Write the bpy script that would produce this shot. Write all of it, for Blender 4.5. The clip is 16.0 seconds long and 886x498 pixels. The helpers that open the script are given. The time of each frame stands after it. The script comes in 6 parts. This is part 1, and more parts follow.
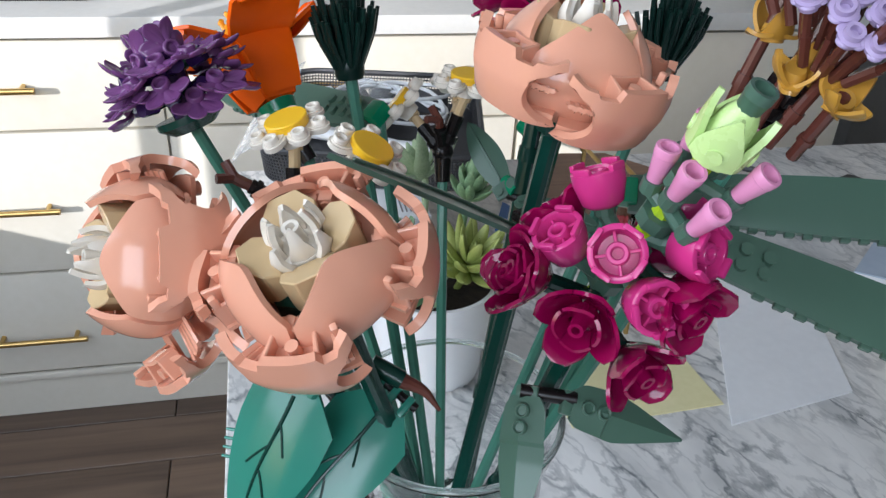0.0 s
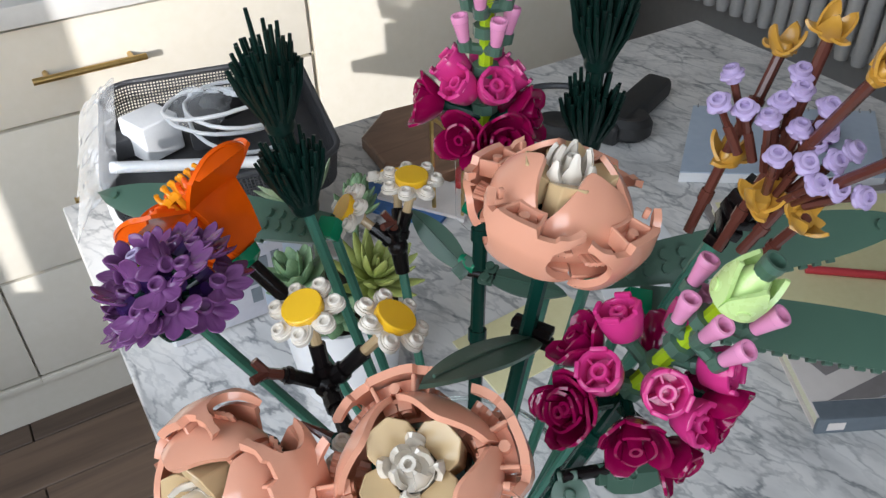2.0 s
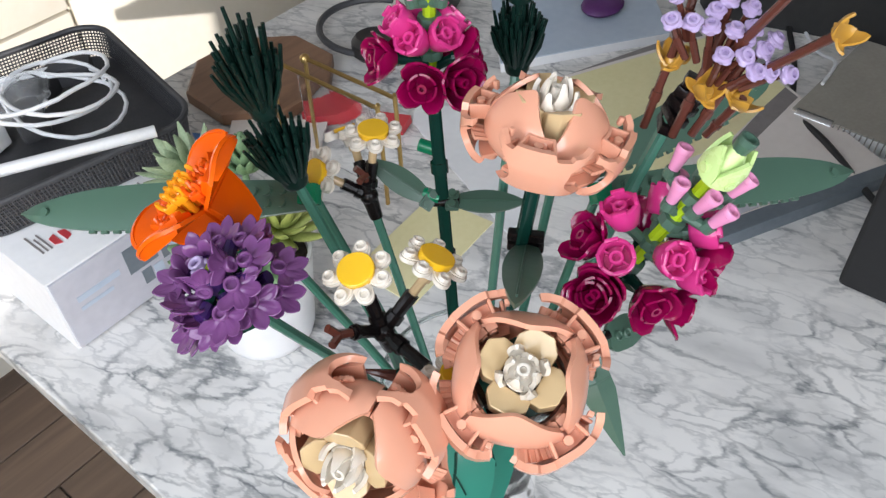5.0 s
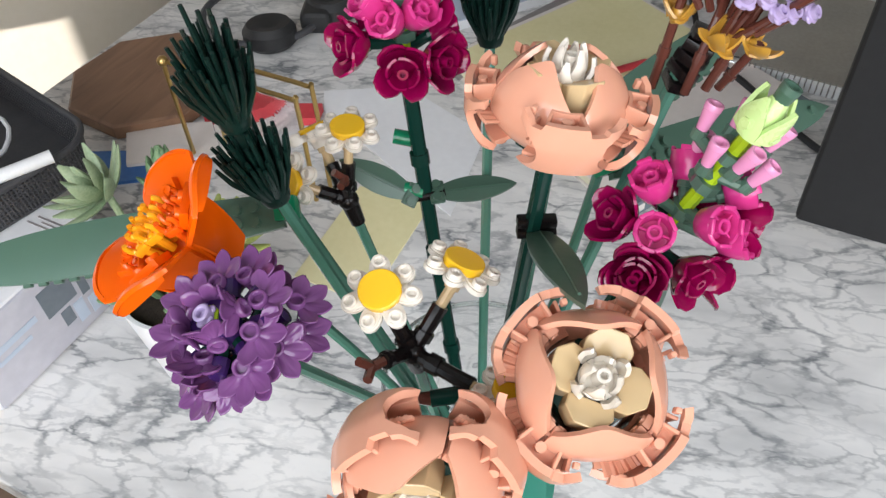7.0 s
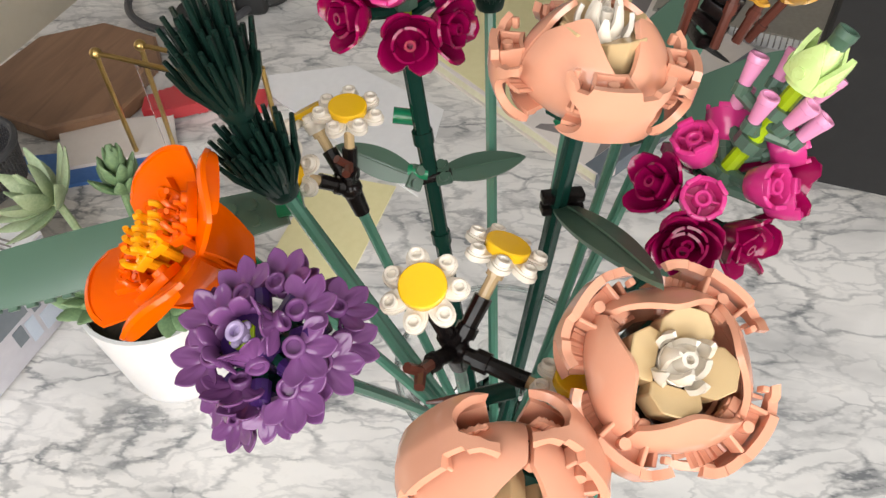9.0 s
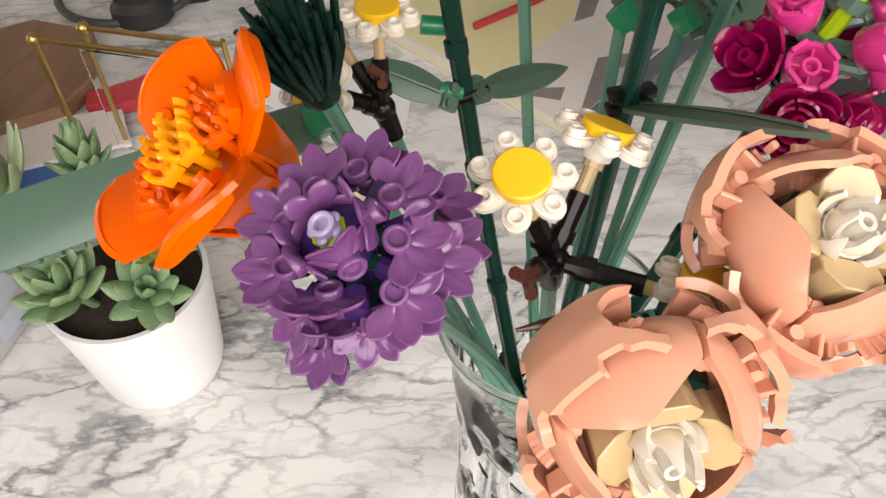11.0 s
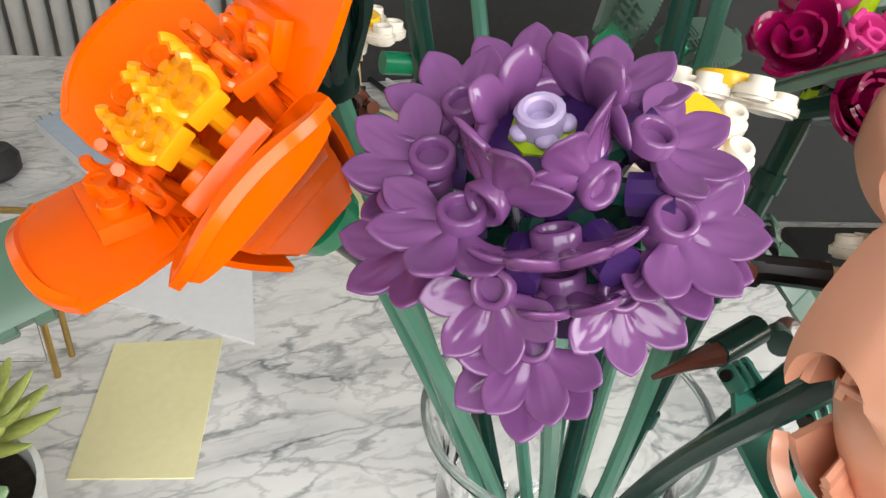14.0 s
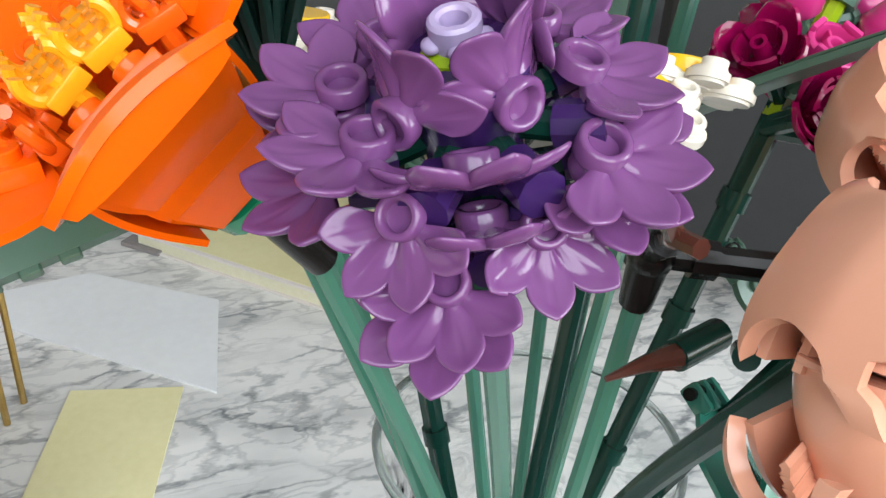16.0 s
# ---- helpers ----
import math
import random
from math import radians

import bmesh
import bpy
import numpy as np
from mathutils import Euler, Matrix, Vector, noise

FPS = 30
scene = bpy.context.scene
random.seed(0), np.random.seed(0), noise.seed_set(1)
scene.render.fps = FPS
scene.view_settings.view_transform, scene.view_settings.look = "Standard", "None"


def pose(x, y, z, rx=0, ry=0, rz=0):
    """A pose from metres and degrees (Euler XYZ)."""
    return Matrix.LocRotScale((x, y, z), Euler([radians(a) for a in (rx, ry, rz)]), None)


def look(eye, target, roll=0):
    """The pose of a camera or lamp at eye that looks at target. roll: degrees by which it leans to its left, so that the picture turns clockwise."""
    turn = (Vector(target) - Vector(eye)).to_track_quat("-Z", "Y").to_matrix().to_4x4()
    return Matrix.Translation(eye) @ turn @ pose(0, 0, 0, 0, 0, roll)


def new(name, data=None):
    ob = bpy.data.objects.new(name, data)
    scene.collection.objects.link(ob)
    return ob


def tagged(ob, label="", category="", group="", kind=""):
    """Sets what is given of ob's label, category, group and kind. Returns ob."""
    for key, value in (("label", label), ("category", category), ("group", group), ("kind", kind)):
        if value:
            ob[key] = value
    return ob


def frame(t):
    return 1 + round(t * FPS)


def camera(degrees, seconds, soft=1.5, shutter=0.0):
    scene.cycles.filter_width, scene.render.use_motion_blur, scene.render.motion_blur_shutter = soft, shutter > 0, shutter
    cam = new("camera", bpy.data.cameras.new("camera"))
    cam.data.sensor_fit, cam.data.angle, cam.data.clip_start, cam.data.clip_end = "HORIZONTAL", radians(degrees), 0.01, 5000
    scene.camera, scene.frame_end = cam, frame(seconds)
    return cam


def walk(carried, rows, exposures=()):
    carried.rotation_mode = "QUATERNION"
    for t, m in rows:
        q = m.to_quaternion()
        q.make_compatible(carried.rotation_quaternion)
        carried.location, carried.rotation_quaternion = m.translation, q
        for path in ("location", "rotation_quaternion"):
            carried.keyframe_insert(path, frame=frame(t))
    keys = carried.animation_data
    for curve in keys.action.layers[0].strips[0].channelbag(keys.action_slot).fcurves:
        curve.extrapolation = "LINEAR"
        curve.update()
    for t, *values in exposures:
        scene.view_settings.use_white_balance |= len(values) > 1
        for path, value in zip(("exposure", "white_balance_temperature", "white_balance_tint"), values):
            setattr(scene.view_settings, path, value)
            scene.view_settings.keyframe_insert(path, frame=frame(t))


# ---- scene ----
from mathutils import Quaternion

# ---- camera ----
cam = camera(57.2, 16.0, soft=1.4)
PATH = [
    (0, (-0.0351, -0.2428, 0.4272), (0.86364, 0.49277, -0.07180, -0.07843)),
    (0.5, (-0.0446, -0.2389, 0.4411), (0.86387, 0.48828, -0.07425, -0.09900)),
    (1, (-0.0648, -0.2322, 0.4664), (0.86526, 0.47427, -0.08331, -0.13946)),
    (1.5, (-0.0875, -0.2161, 0.4939), (0.86484, 0.45252, -0.09920, -0.19349)),
    (2, (-0.0934, -0.1894, 0.5117), (0.86276, 0.42847, -0.10973, -0.24498)),
    (2.5, (-0.1020, -0.1869, 0.5246), (0.85982, 0.40604, -0.11915, -0.28574)),
    (3, (-0.1293, -0.2037, 0.5520), (0.85690, 0.39045, -0.12597, -0.31210)),
    (3.5, (-0.1519, -0.2073, 0.5568), (0.85406, 0.38021, -0.13047, -0.33016)),
    (4, (-0.1646, -0.2051, 0.5494), (0.84800, 0.37217, -0.13602, -0.35196)),
    (4.2, (-0.1673, -0.1939, 0.5511), (0.84469, 0.36902, -0.13910, -0.36190)),
    (6.3, (-0.1772, -0.1087, 0.5395), (0.79958, 0.33281, -0.17101, -0.46975)),
    (6.5, (-0.1773, -0.1024, 0.5369), (0.79652, 0.33037, -0.17260, -0.47604)),
    (7, (-0.1742, -0.0881, 0.5331), (0.78948, 0.32427, -0.17645, -0.49035)),
    (7.5, (-0.1727, -0.0778, 0.5293), (0.78278, 0.31839, -0.17988, -0.50352)),
    (8, (-0.1729, -0.0671, 0.5270), (0.77661, 0.31231, -0.18303, -0.51559)),
    (8.5, (-0.1723, -0.0575, 0.5238), (0.77038, 0.30568, -0.18691, -0.52739)),
    (9, (-0.1700, -0.0461, 0.5163), (0.76530, 0.29976, -0.18959, -0.53714)),
    (9.5, (-0.1725, -0.0329, 0.5044), (0.76179, 0.29569, -0.19068, -0.54395)),
    (9.7, (-0.1736, -0.0294, 0.4998), (0.76044, 0.29452, -0.19031, -0.54660)),
    (11.8, (-0.1805, 0.0216, 0.4421), (0.69782, 0.29424, -0.24282, -0.60622)),
    (12, (-0.1791, 0.0282, 0.4379), (0.68706, 0.29691, -0.25276, -0.61311)),
    (12.5, (-0.1719, 0.0461, 0.4217), (0.66163, 0.30438, -0.28205, -0.62453)),
    (13, (-0.1651, 0.0625, 0.4081), (0.64262, 0.30918, -0.30983, -0.62885)),
    (13.5, (-0.1583, 0.0688, 0.3944), (0.62849, 0.31134, -0.33066, -0.63146)),
    (14, (-0.1616, 0.0709, 0.3810), (0.61280, 0.32025, -0.35851, -0.62720)),
    (14.5, (-0.1669, 0.0731, 0.3702), (0.60018, 0.32498, -0.37432, -0.62774)),
    (15, (-0.1654, 0.0724, 0.3658), (0.59055, 0.32976, -0.38990, -0.62489)),
    (15.5, (-0.1632, 0.0707, 0.3646), (0.58905, 0.33358, -0.39600, -0.62042)),
    (16, (-0.1603, 0.0614, 0.3624), (0.59837, 0.33717, -0.39273, -0.61159)),
]
walk(cam, [(t, Matrix.LocRotScale(eye, Quaternion(q), None)) for t, eye, q in PATH],
     exposures=[(0.0, -0.24, 5800, 11), (1.5, -0.40, 5950, 11), (2.6, -0.10, 6050, 12), (3.5, 0.0, 6150, 13), (7.0, 0.13, 6400, 13), (9.5, 0.2, 7200, 15), (12.0, 0.18, 7400, 19), (14.5, 0.40, 6700, 9), (16.0, 0.37, 6350, 8)])

# ---- light ----
SUN_WAY = Vector((0.66, 0.66, -0.24)).normalized()
world = bpy.data.worlds.new("sky")
scene.world = world
world.use_nodes = True
wn = world.node_tree
sky = wn.nodes.new("ShaderNodeTexSky")
sky.sky_type = 'NISHITA'
sky.sun_disc = False
sky.sun_elevation = math.asin(-SUN_WAY.z)
sky.sun_rotation = math.atan2(-SUN_WAY.x, -SUN_WAY.y)
wn.nodes["Background"].inputs["Strength"].default_value = 0.15
wn.links.new(sky.outputs[0], wn.nodes["Background"].inputs["Color"])

sun_data = bpy.data.lights.new("sun", 'SUN')
sun_data.energy, sun_data.angle, sun_data.color = 5.0, radians(0.5), (1.0, 0.93, 0.84)
sun = new("sun", sun_data)
sun.matrix_world = look(-4 * SUN_WAY, (0, 0, 0))

# the second lamp is a fill, set in the added south window
for eye, aim_at, wide, tall, power in (((-1.18, -0.10, 0.88), (0.1, 0.0, 0.25), 1.4, 1.1, 23.5),
                                       ((-0.68, -1.66, 0.92), (0.0, 0.0, 0.25), 0.85, 1.1, 22.5)):
    win_data = bpy.data.lights.new("window_light", 'AREA')
    win_data.shape, win_data.size, win_data.size_y = 'RECTANGLE', wide, tall
    win_data.energy, win_data.color = power, (0.92, 0.97, 1.0)
    win_light = new("window_light", win_data)
    win_light.matrix_world = look(eye, aim_at)

# ---- building helpers ----
def link(nt, a, b):
    nt.links.new(a, b)


def plastic(name, color, rough=0.22, vary=0.06, coat=0.15, spec=0.45, bump=0.006):
    """Moulded plastic: slight mottling, fine scuffs in the gloss, a faint skin of relief."""
    m = bpy.data.materials.new(name)
    m.use_nodes = True
    nt = m.node_tree
    b = nt.nodes["Principled BSDF"]
    tc = nt.nodes.new("ShaderNodeTexCoord")
    n1 = nt.nodes.new("ShaderNodeTexNoise")
    n1.inputs["Scale"].default_value, n1.inputs["Detail"].default_value = 60, 4
    n2 = nt.nodes.new("ShaderNodeTexNoise")
    n2.inputs["Scale"].default_value, n2.inputs["Detail"].default_value = 240, 2
    info = nt.nodes.new("ShaderNodeObjectInfo")
    for n in (n1, n2):
        link(nt, tc.outputs["Object"], n.inputs["Vector"])
    mix = nt.nodes.new("ShaderNodeHueSaturation")
    mix.inputs["Color"].default_value = (*color, 1)
    val = nt.nodes.new("ShaderNodeMath")
    val.operation = 'MULTIPLY_ADD'
    val.inputs[1].default_value, val.inputs[2].default_value = 2 * vary, 1 - vary
    addr = nt.nodes.new("ShaderNodeMath")
    addr.operation = 'MULTIPLY_ADD'
    addr.inputs[1].default_value = 0.35
    link(nt, info.outputs["Random"], addr.inputs[0])
    link(nt, n1.outputs["Fac"], addr.inputs[2])
    link(nt, addr.outputs[0], val.inputs[0])
    link(nt, val.outputs[0], mix.inputs["Value"])
    link(nt, mix.outputs[0], b.inputs["Base Color"])
    ramp = nt.nodes.new("ShaderNodeMapRange")
    ramp.inputs["To Min"].default_value, ramp.inputs["To Max"].default_value = rough * 0.90, rough * 1.18
    link(nt, n2.outputs["Fac"], ramp.inputs["Value"])
    link(nt, ramp.outputs[0], b.inputs["Roughness"])
    bp = nt.nodes.new("ShaderNodeBump")
    bp.inputs["Strength"].default_value, bp.inputs["Distance"].default_value = bump, 0.001
    link(nt, n1.outputs["Fac"], bp.inputs["Height"])
    link(nt, bp.outputs[0], b.inputs["Normal"])
    b.inputs["Coat Weight"].default_value = coat
    b.inputs["Coat Roughness"].default_value = 0.12
    b.inputs["Specular IOR Level"].default_value = spec
    return m


def rough_mat(name, c1, c2, scale=20, rough=0.6, bump=0.1, metal=0.0, dist=0.002):
    """Two tones mixed by noise at two scales."""
    m = bpy.data.materials.new(name)
    m.use_nodes = True
    nt = m.node_tree
    b = nt.nodes["Principled BSDF"]
    tc = nt.nodes.new("ShaderNodeTexCoord")
    n1 = nt.nodes.new("ShaderNodeTexNoise")
    n1.inputs["Scale"].default_value, n1.inputs["Detail"].default_value = scale, 8
    n2 = nt.nodes.new("ShaderNodeTexNoise")
    n2.inputs["Scale"].default_value, n2.inputs["Detail"].default_value = scale * 9, 5
    for n in (n1, n2):
        link(nt, tc.outputs["Object"], n.inputs["Vector"])
    mul = nt.nodes.new("ShaderNodeMath")
    mul.operation = 'MULTIPLY_ADD'
    mul.inputs[1].default_value = 0.5
    half = nt.nodes.new("ShaderNodeMath")
    half.operation = 'MULTIPLY'
    half.inputs[1].default_value = 0.5
    link(nt, n1.outputs["Fac"], half.inputs[0])
    link(nt, n2.outputs["Fac"], mul.inputs[0])
    link(nt, half.outputs[0], mul.inputs[2])
    r = nt.nodes.new("ShaderNodeValToRGB")
    r.color_ramp.elements[0].color, r.color_ramp.elements[1].color = (*c1, 1), (*c2, 1)
    r.color_ramp.elements[0].position, r.color_ramp.elements[1].position = 0.35, 0.65
    link(nt, mul.outputs[0], r.inputs[0])
    link(nt, r.outputs[0], b.inputs["Base Color"])
    b.inputs["Roughness"].default_value, b.inputs["Metallic"].default_value = rough, metal
    bp = nt.nodes.new("ShaderNodeBump")
    bp.inputs["Strength"].default_value, bp.inputs["Distance"].default_value = bump, dist
    link(nt, mul.outputs[0], bp.inputs["Height"])
    link(nt, bp.outputs[0], b.inputs["Normal"])
    return m


def glass_mat(name, color=(1, 1, 1), rough=0.0, ior=1.45, bump=0.0, scale=30):
    m = bpy.data.materials.new(name)
    m.use_nodes = True
    nt = m.node_tree
    b = nt.nodes["Principled BSDF"]
    b.inputs["Base Color"].default_value = (*color, 1)
    b.inputs["Transmission Weight"].default_value = 1.0
    b.inputs["Roughness"].default_value, b.inputs["IOR"].default_value = rough, ior
    if bump:
        tc = nt.nodes.new("ShaderNodeTexCoord")
        n1 = nt.nodes.new("ShaderNodeTexNoise")
        n1.inputs["Scale"].default_value, n1.inputs["Detail"].default_value = scale, 3
        link(nt, tc.outputs["Object"], n1.inputs["Vector"])
        bp = nt.nodes.new("ShaderNodeBump")
        bp.inputs["Strength"].default_value, bp.inputs["Distance"].default_value = bump, 0.003
        link(nt, n1.outputs["Fac"], bp.inputs["Height"])
        link(nt, bp.outputs[0], b.inputs["Normal"])
    return m


def marble_mat():
    m = bpy.data.materials.new("marble")
    m.use_nodes = True
    nt = m.node_tree
    b = nt.nodes["Principled BSDF"]
    tc = nt.nodes.new("ShaderNodeTexCoord")
    mp = nt.nodes.new("ShaderNodeMapping")
    mp.vector_type = 'TEXTURE'
    mp.inputs["Rotation"].default_value = (0, 0, radians(-74))
    mp.inputs["Scale"].default_value = (1.35, 0.62, 1.0)
    link(nt, tc.outputs["Object"], mp.inputs["Vector"])

    def warped(scale, amount, source):
        n = nt.nodes.new("ShaderNodeTexNoise")
        n.inputs["Scale"].default_value, n.inputs["Detail"].default_value = scale, 6
        n.inputs["Roughness"].default_value = 0.6
        link(nt, source, n.inputs["Vector"])
        s = nt.nodes.new("ShaderNodeVectorMath")
        s.operation = 'MULTIPLY_ADD'
        s.inputs[1].default_value = (amount, amount, amount)
        link(nt, n.outputs["Color"], s.inputs[0])
        link(nt, source, s.inputs[2])
        return s.outputs[0]

    def veins(scale, wide, source):
        v = nt.nodes.new("ShaderNodeTexVoronoi")
        v.feature = 'DISTANCE_TO_EDGE'
        v.inputs["Scale"].default_value = scale
        link(nt, source, v.inputs["Vector"])
        r = nt.nodes.new("ShaderNodeMapRange")
        r.interpolation_type = 'SMOOTHSTEP'
        r.inputs["From Min"].default_value, r.inputs["From Max"].default_value = 0.0, wide
        r.inputs["To Min"].default_value, r.inputs["To Max"].default_value = 1.0, 0.0
        link(nt, v.outputs["Distance"], r.inputs["Value"])
        return r.outputs[0]

    def math2(op, a, c):
        n = nt.nodes.new("ShaderNodeMath")
        n.operation = op
        for i, x in enumerate((a, c)):
            if isinstance(x, (int, float)):
                n.inputs[i].default_value = x
            else:
                link(nt, x, n.inputs[i])
        return n.outputs[0]

    def fade(scale, lo, hi, source):
        n = nt.nodes.new("ShaderNodeTexNoise")
        n.inputs["Scale"].default_value, n.inputs["Detail"].default_value = scale, 4
        link(nt, source, n.inputs["Vector"])
        r = nt.nodes.new("ShaderNodeMapRange")
        r.inputs["From Min"].default_value, r.inputs["From Max"].default_value = lo, hi
        link(nt, n.outputs["Fac"], r.inputs["Value"])
        return r.outputs[0]

    w = warped(7, 0.13, mp.outputs[0])
    w2 = warped(30, 0.02, w)
    a = math2('MULTIPLY', veins(17, 0.080, w2), fade(13, 0.36, 0.58, mp.outputs[0]))
    c = math2('MULTIPLY', veins(38, 0.120, w2), fade(16, 0.34, 0.62, w))
    d = math2('MULTIPLY', veins(9, 0.34, w2), fade(10, 0.40, 0.66, mp.outputs[0]))
    e = math2('MULTIPLY', fade(55, 0.55, 0.75, w2), fade(13, 0.5, 0.7, w))
    total = math2('ADD', math2('ADD', math2('MULTIPLY', a, 0.58), math2('MULTIPLY', c, 0.40)),
                  math2('ADD', math2('MULTIPLY', d, 0.46), math2('MULTIPLY', e, 0.45)))
    r = nt.nodes.new("ShaderNodeValToRGB")
    r.color_ramp.elements[0].position, r.color_ramp.elements[1].position = 0.0, 1.0
    r.color_ramp.elements[0].color, r.color_ramp.elements[1].color = (0.83, 0.81, 0.785, 1), (0.19, 0.20, 0.21, 1)
    link(nt, total, r.inputs[0])
    cl = fade(5, 0.2, 0.8, w)
    mx = nt.nodes.new("ShaderNodeMix")
    mx.data_type, mx.blend_type = 'RGBA', 'MULTIPLY'
    mx.inputs[0].default_value = 1.0
    r2 = nt.nodes.new("ShaderNodeValToRGB")
    r2.color_ramp.elements[0].color, r2.color_ramp.elements[1].color = (0.86, 0.87, 0.88, 1), (1, 0.995, 0.985, 1)
    link(nt, cl, r2.inputs[0])
    link(nt, r.outputs[0], mx.inputs[6])
    link(nt, r2.outputs[0], mx.inputs[7])
    link(nt, mx.outputs[2], b.inputs["Base Color"])
    b.inputs["Roughness"].default_value = 0.28
    return m


def wood_mat(name, c1, c2, scale=(3, 40, 40), rough=0.45):
    m = bpy.data.materials.new(name)
    m.use_nodes = True
    nt = m.node_tree
    b = nt.nodes["Principled BSDF"]
    tc = nt.nodes.new("ShaderNodeTexCoord")
    info = nt.nodes.new("ShaderNodeObjectInfo")
    sh = nt.nodes.new("ShaderNodeVectorMath")
    sh.operation = 'ADD'
    mp = nt.nodes.new("ShaderNodeMapping")
    mp.inputs["Scale"].default_value = scale
    link(nt, tc.outputs["Object"], mp.inputs["Vector"])
    link(nt, mp.outputs[0], sh.inputs[0])
    mulv = nt.nodes.new("ShaderNodeMath")
    mulv.operation = 'MULTIPLY'
    mulv.inputs[1].default_value = 37.0
    link(nt, info.outputs["Random"], mulv.inputs[0])
    link(nt, mulv.outputs[0], sh.inputs[1])
    n = nt.nodes.new("ShaderNodeTexNoise")
    n.inputs["Scale"].default_value, n.inputs["Detail"].default_value = 1.0, 9
    n.inputs["Distortion"].default_value = 0.8
    link(nt, sh.outputs[0], n.inputs["Vector"])
    add = nt.nodes.new("ShaderNodeMath")
    add.operation = 'MULTIPLY_ADD'
    add.inputs[1].default_value = 0.35
    link(nt, info.outputs["Random"], add.inputs[0])
    link(nt, n.outputs["Fac"], add.inputs[2])
    r = nt.nodes.new("ShaderNodeValToRGB")
    r.color_ramp.elements[0].position, r.color_ramp.elements[1].position = 0.4, 0.95
    r.color_ramp.elements[0].color, r.color_ramp.elements[1].color = (*c1, 1), (*c2, 1)
    link(nt, add.outputs[0], r.inputs[0])
    link(nt, r.outputs[0], b.inputs["Base Color"])
    b.inputs["Roughness"].default_value = rough
    bp = nt.nodes.new("ShaderNodeBump")
    bp.inputs["Strength"].default_value, bp.inputs["Distance"].default_value = 0.15, 0.002
    link(nt, n.outputs["Fac"], bp.inputs["Height"])
    link(nt, bp.outputs[0], b.inputs["Normal"])
    return m


def to_mesh(bm, name, smooth=35):
    """A mesh from a bmesh, shaded smooth with hard edges past an angle."""
    bmesh.ops.recalc_face_normals(bm, faces=bm.faces)
    limit = radians(smooth)
    for fc in bm.faces:
        fc.smooth = True
    for e in bm.edges:
        if len(e.link_faces) == 2:
            e.smooth = e.calc_face_angle(0) < limit
    me = bpy.data.meshes.new(name)
    bm.to_mesh(me)
    bm.free()
    return me


def thing(name, at, label, category, group="", kind=""):
    ob = new(name)
    ob.location = at
    ob.empty_display_size = 0.01
    return tagged(ob, label, category, group, kind)


def world_of(ob):
    m = ob.matrix_basis.copy()
    while ob.parent is not None:
        ob = ob.parent
        m = ob.matrix_basis @ m
    return m


def place(name, me, mat, parent, m=None, label=""):
    """A part: mesh me at the world pose m under parent."""
    ob = new(name, me)
    if mat and not me.materials:
        me.materials.append(mat)
    ob.parent = parent
    base = world_of(parent).inverted()
    ob.matrix_basis = base @ (m if m is not None else Matrix.Identity(4))
    return tagged(ob, label)


def part(name, bm, mat, parent, label="", m=None, smooth=35):
    return place(name, to_mesh(bm, name, smooth), mat, parent, m, label)


def single(name, bm, mat, label, category, group="", kind="", smooth=35):
    me = to_mesh(bm, name, smooth)
    me.materials.append(mat)
    return tagged(new(name, me), label, category, group, kind)


def aim(at, axis, spin=0.0):
    """A pose at a point whose z runs along axis, turned by spin degrees about it."""
    q = Vector(axis).normalized().to_track_quat('Z', 'Y')
    return Matrix.Translation(at) @ q.to_matrix().to_4x4() @ Matrix.Rotation(radians(spin), 4, 'Z')


def cyl(bm, p0, p1, r0, r1=None, seg=14):
    p0, p1 = Vector(p0), Vector(p1)
    r1 = r0 if r1 is None else r1
    d = p1 - p0
    m = Matrix.Translation((p0 + p1) / 2) @ d.to_track_quat('Z', 'Y').to_matrix().to_4x4()
    bmesh.ops.create_cone(bm, cap_ends=True, segments=seg, radius1=max(r0, 1e-5), radius2=max(r1, 1e-5), depth=d.length, matrix=m)


def lathe(bm, prof, seg=24, m=None):
    """Turn a profile of (r, z) round z; a closed profile gives a hollow body."""
    m = m or Matrix.Identity(4)
    rings = []
    for r, z in prof:
        if r < 1e-6:
            rings.append([bm.verts.new(m @ Vector((0, 0, z)))])
        else:
            rings.append([bm.verts.new(m @ Vector((r * math.cos(2 * math.pi * i / seg), r * math.sin(2 * math.pi * i / seg), z))) for i in range(seg)])
    for a, b in zip(rings, rings[1:]):
        for i in range(seg):
            j = (i + 1) % seg
            if len(a) == 1 and len(b) == 1:
                continue
            if len(a) == 1:
                bm.faces.new((a[0], b[i], b[j]))
            elif len(b) == 1:
                bm.faces.new((a[i], a[j], b[0]))
            else:
                bm.faces.new((a[i], a[j], b[j], b[i]))


def block(bm, m, sx, sy, sz, bevel=0.0, seg=2):
    """A box of that size about the pose m, with rounded edges."""
    r = bmesh.ops.create_cube(bm, size=1, matrix=m @ Matrix.Diagonal((sx, sy, sz, 1)))
    if bevel > 0:
        es = list({e for v in r["verts"] for e in v.link_edges})
        bmesh.ops.bevel(bm, geom=es, offset=bevel, segments=seg, profile=0.6, affect='EDGES')


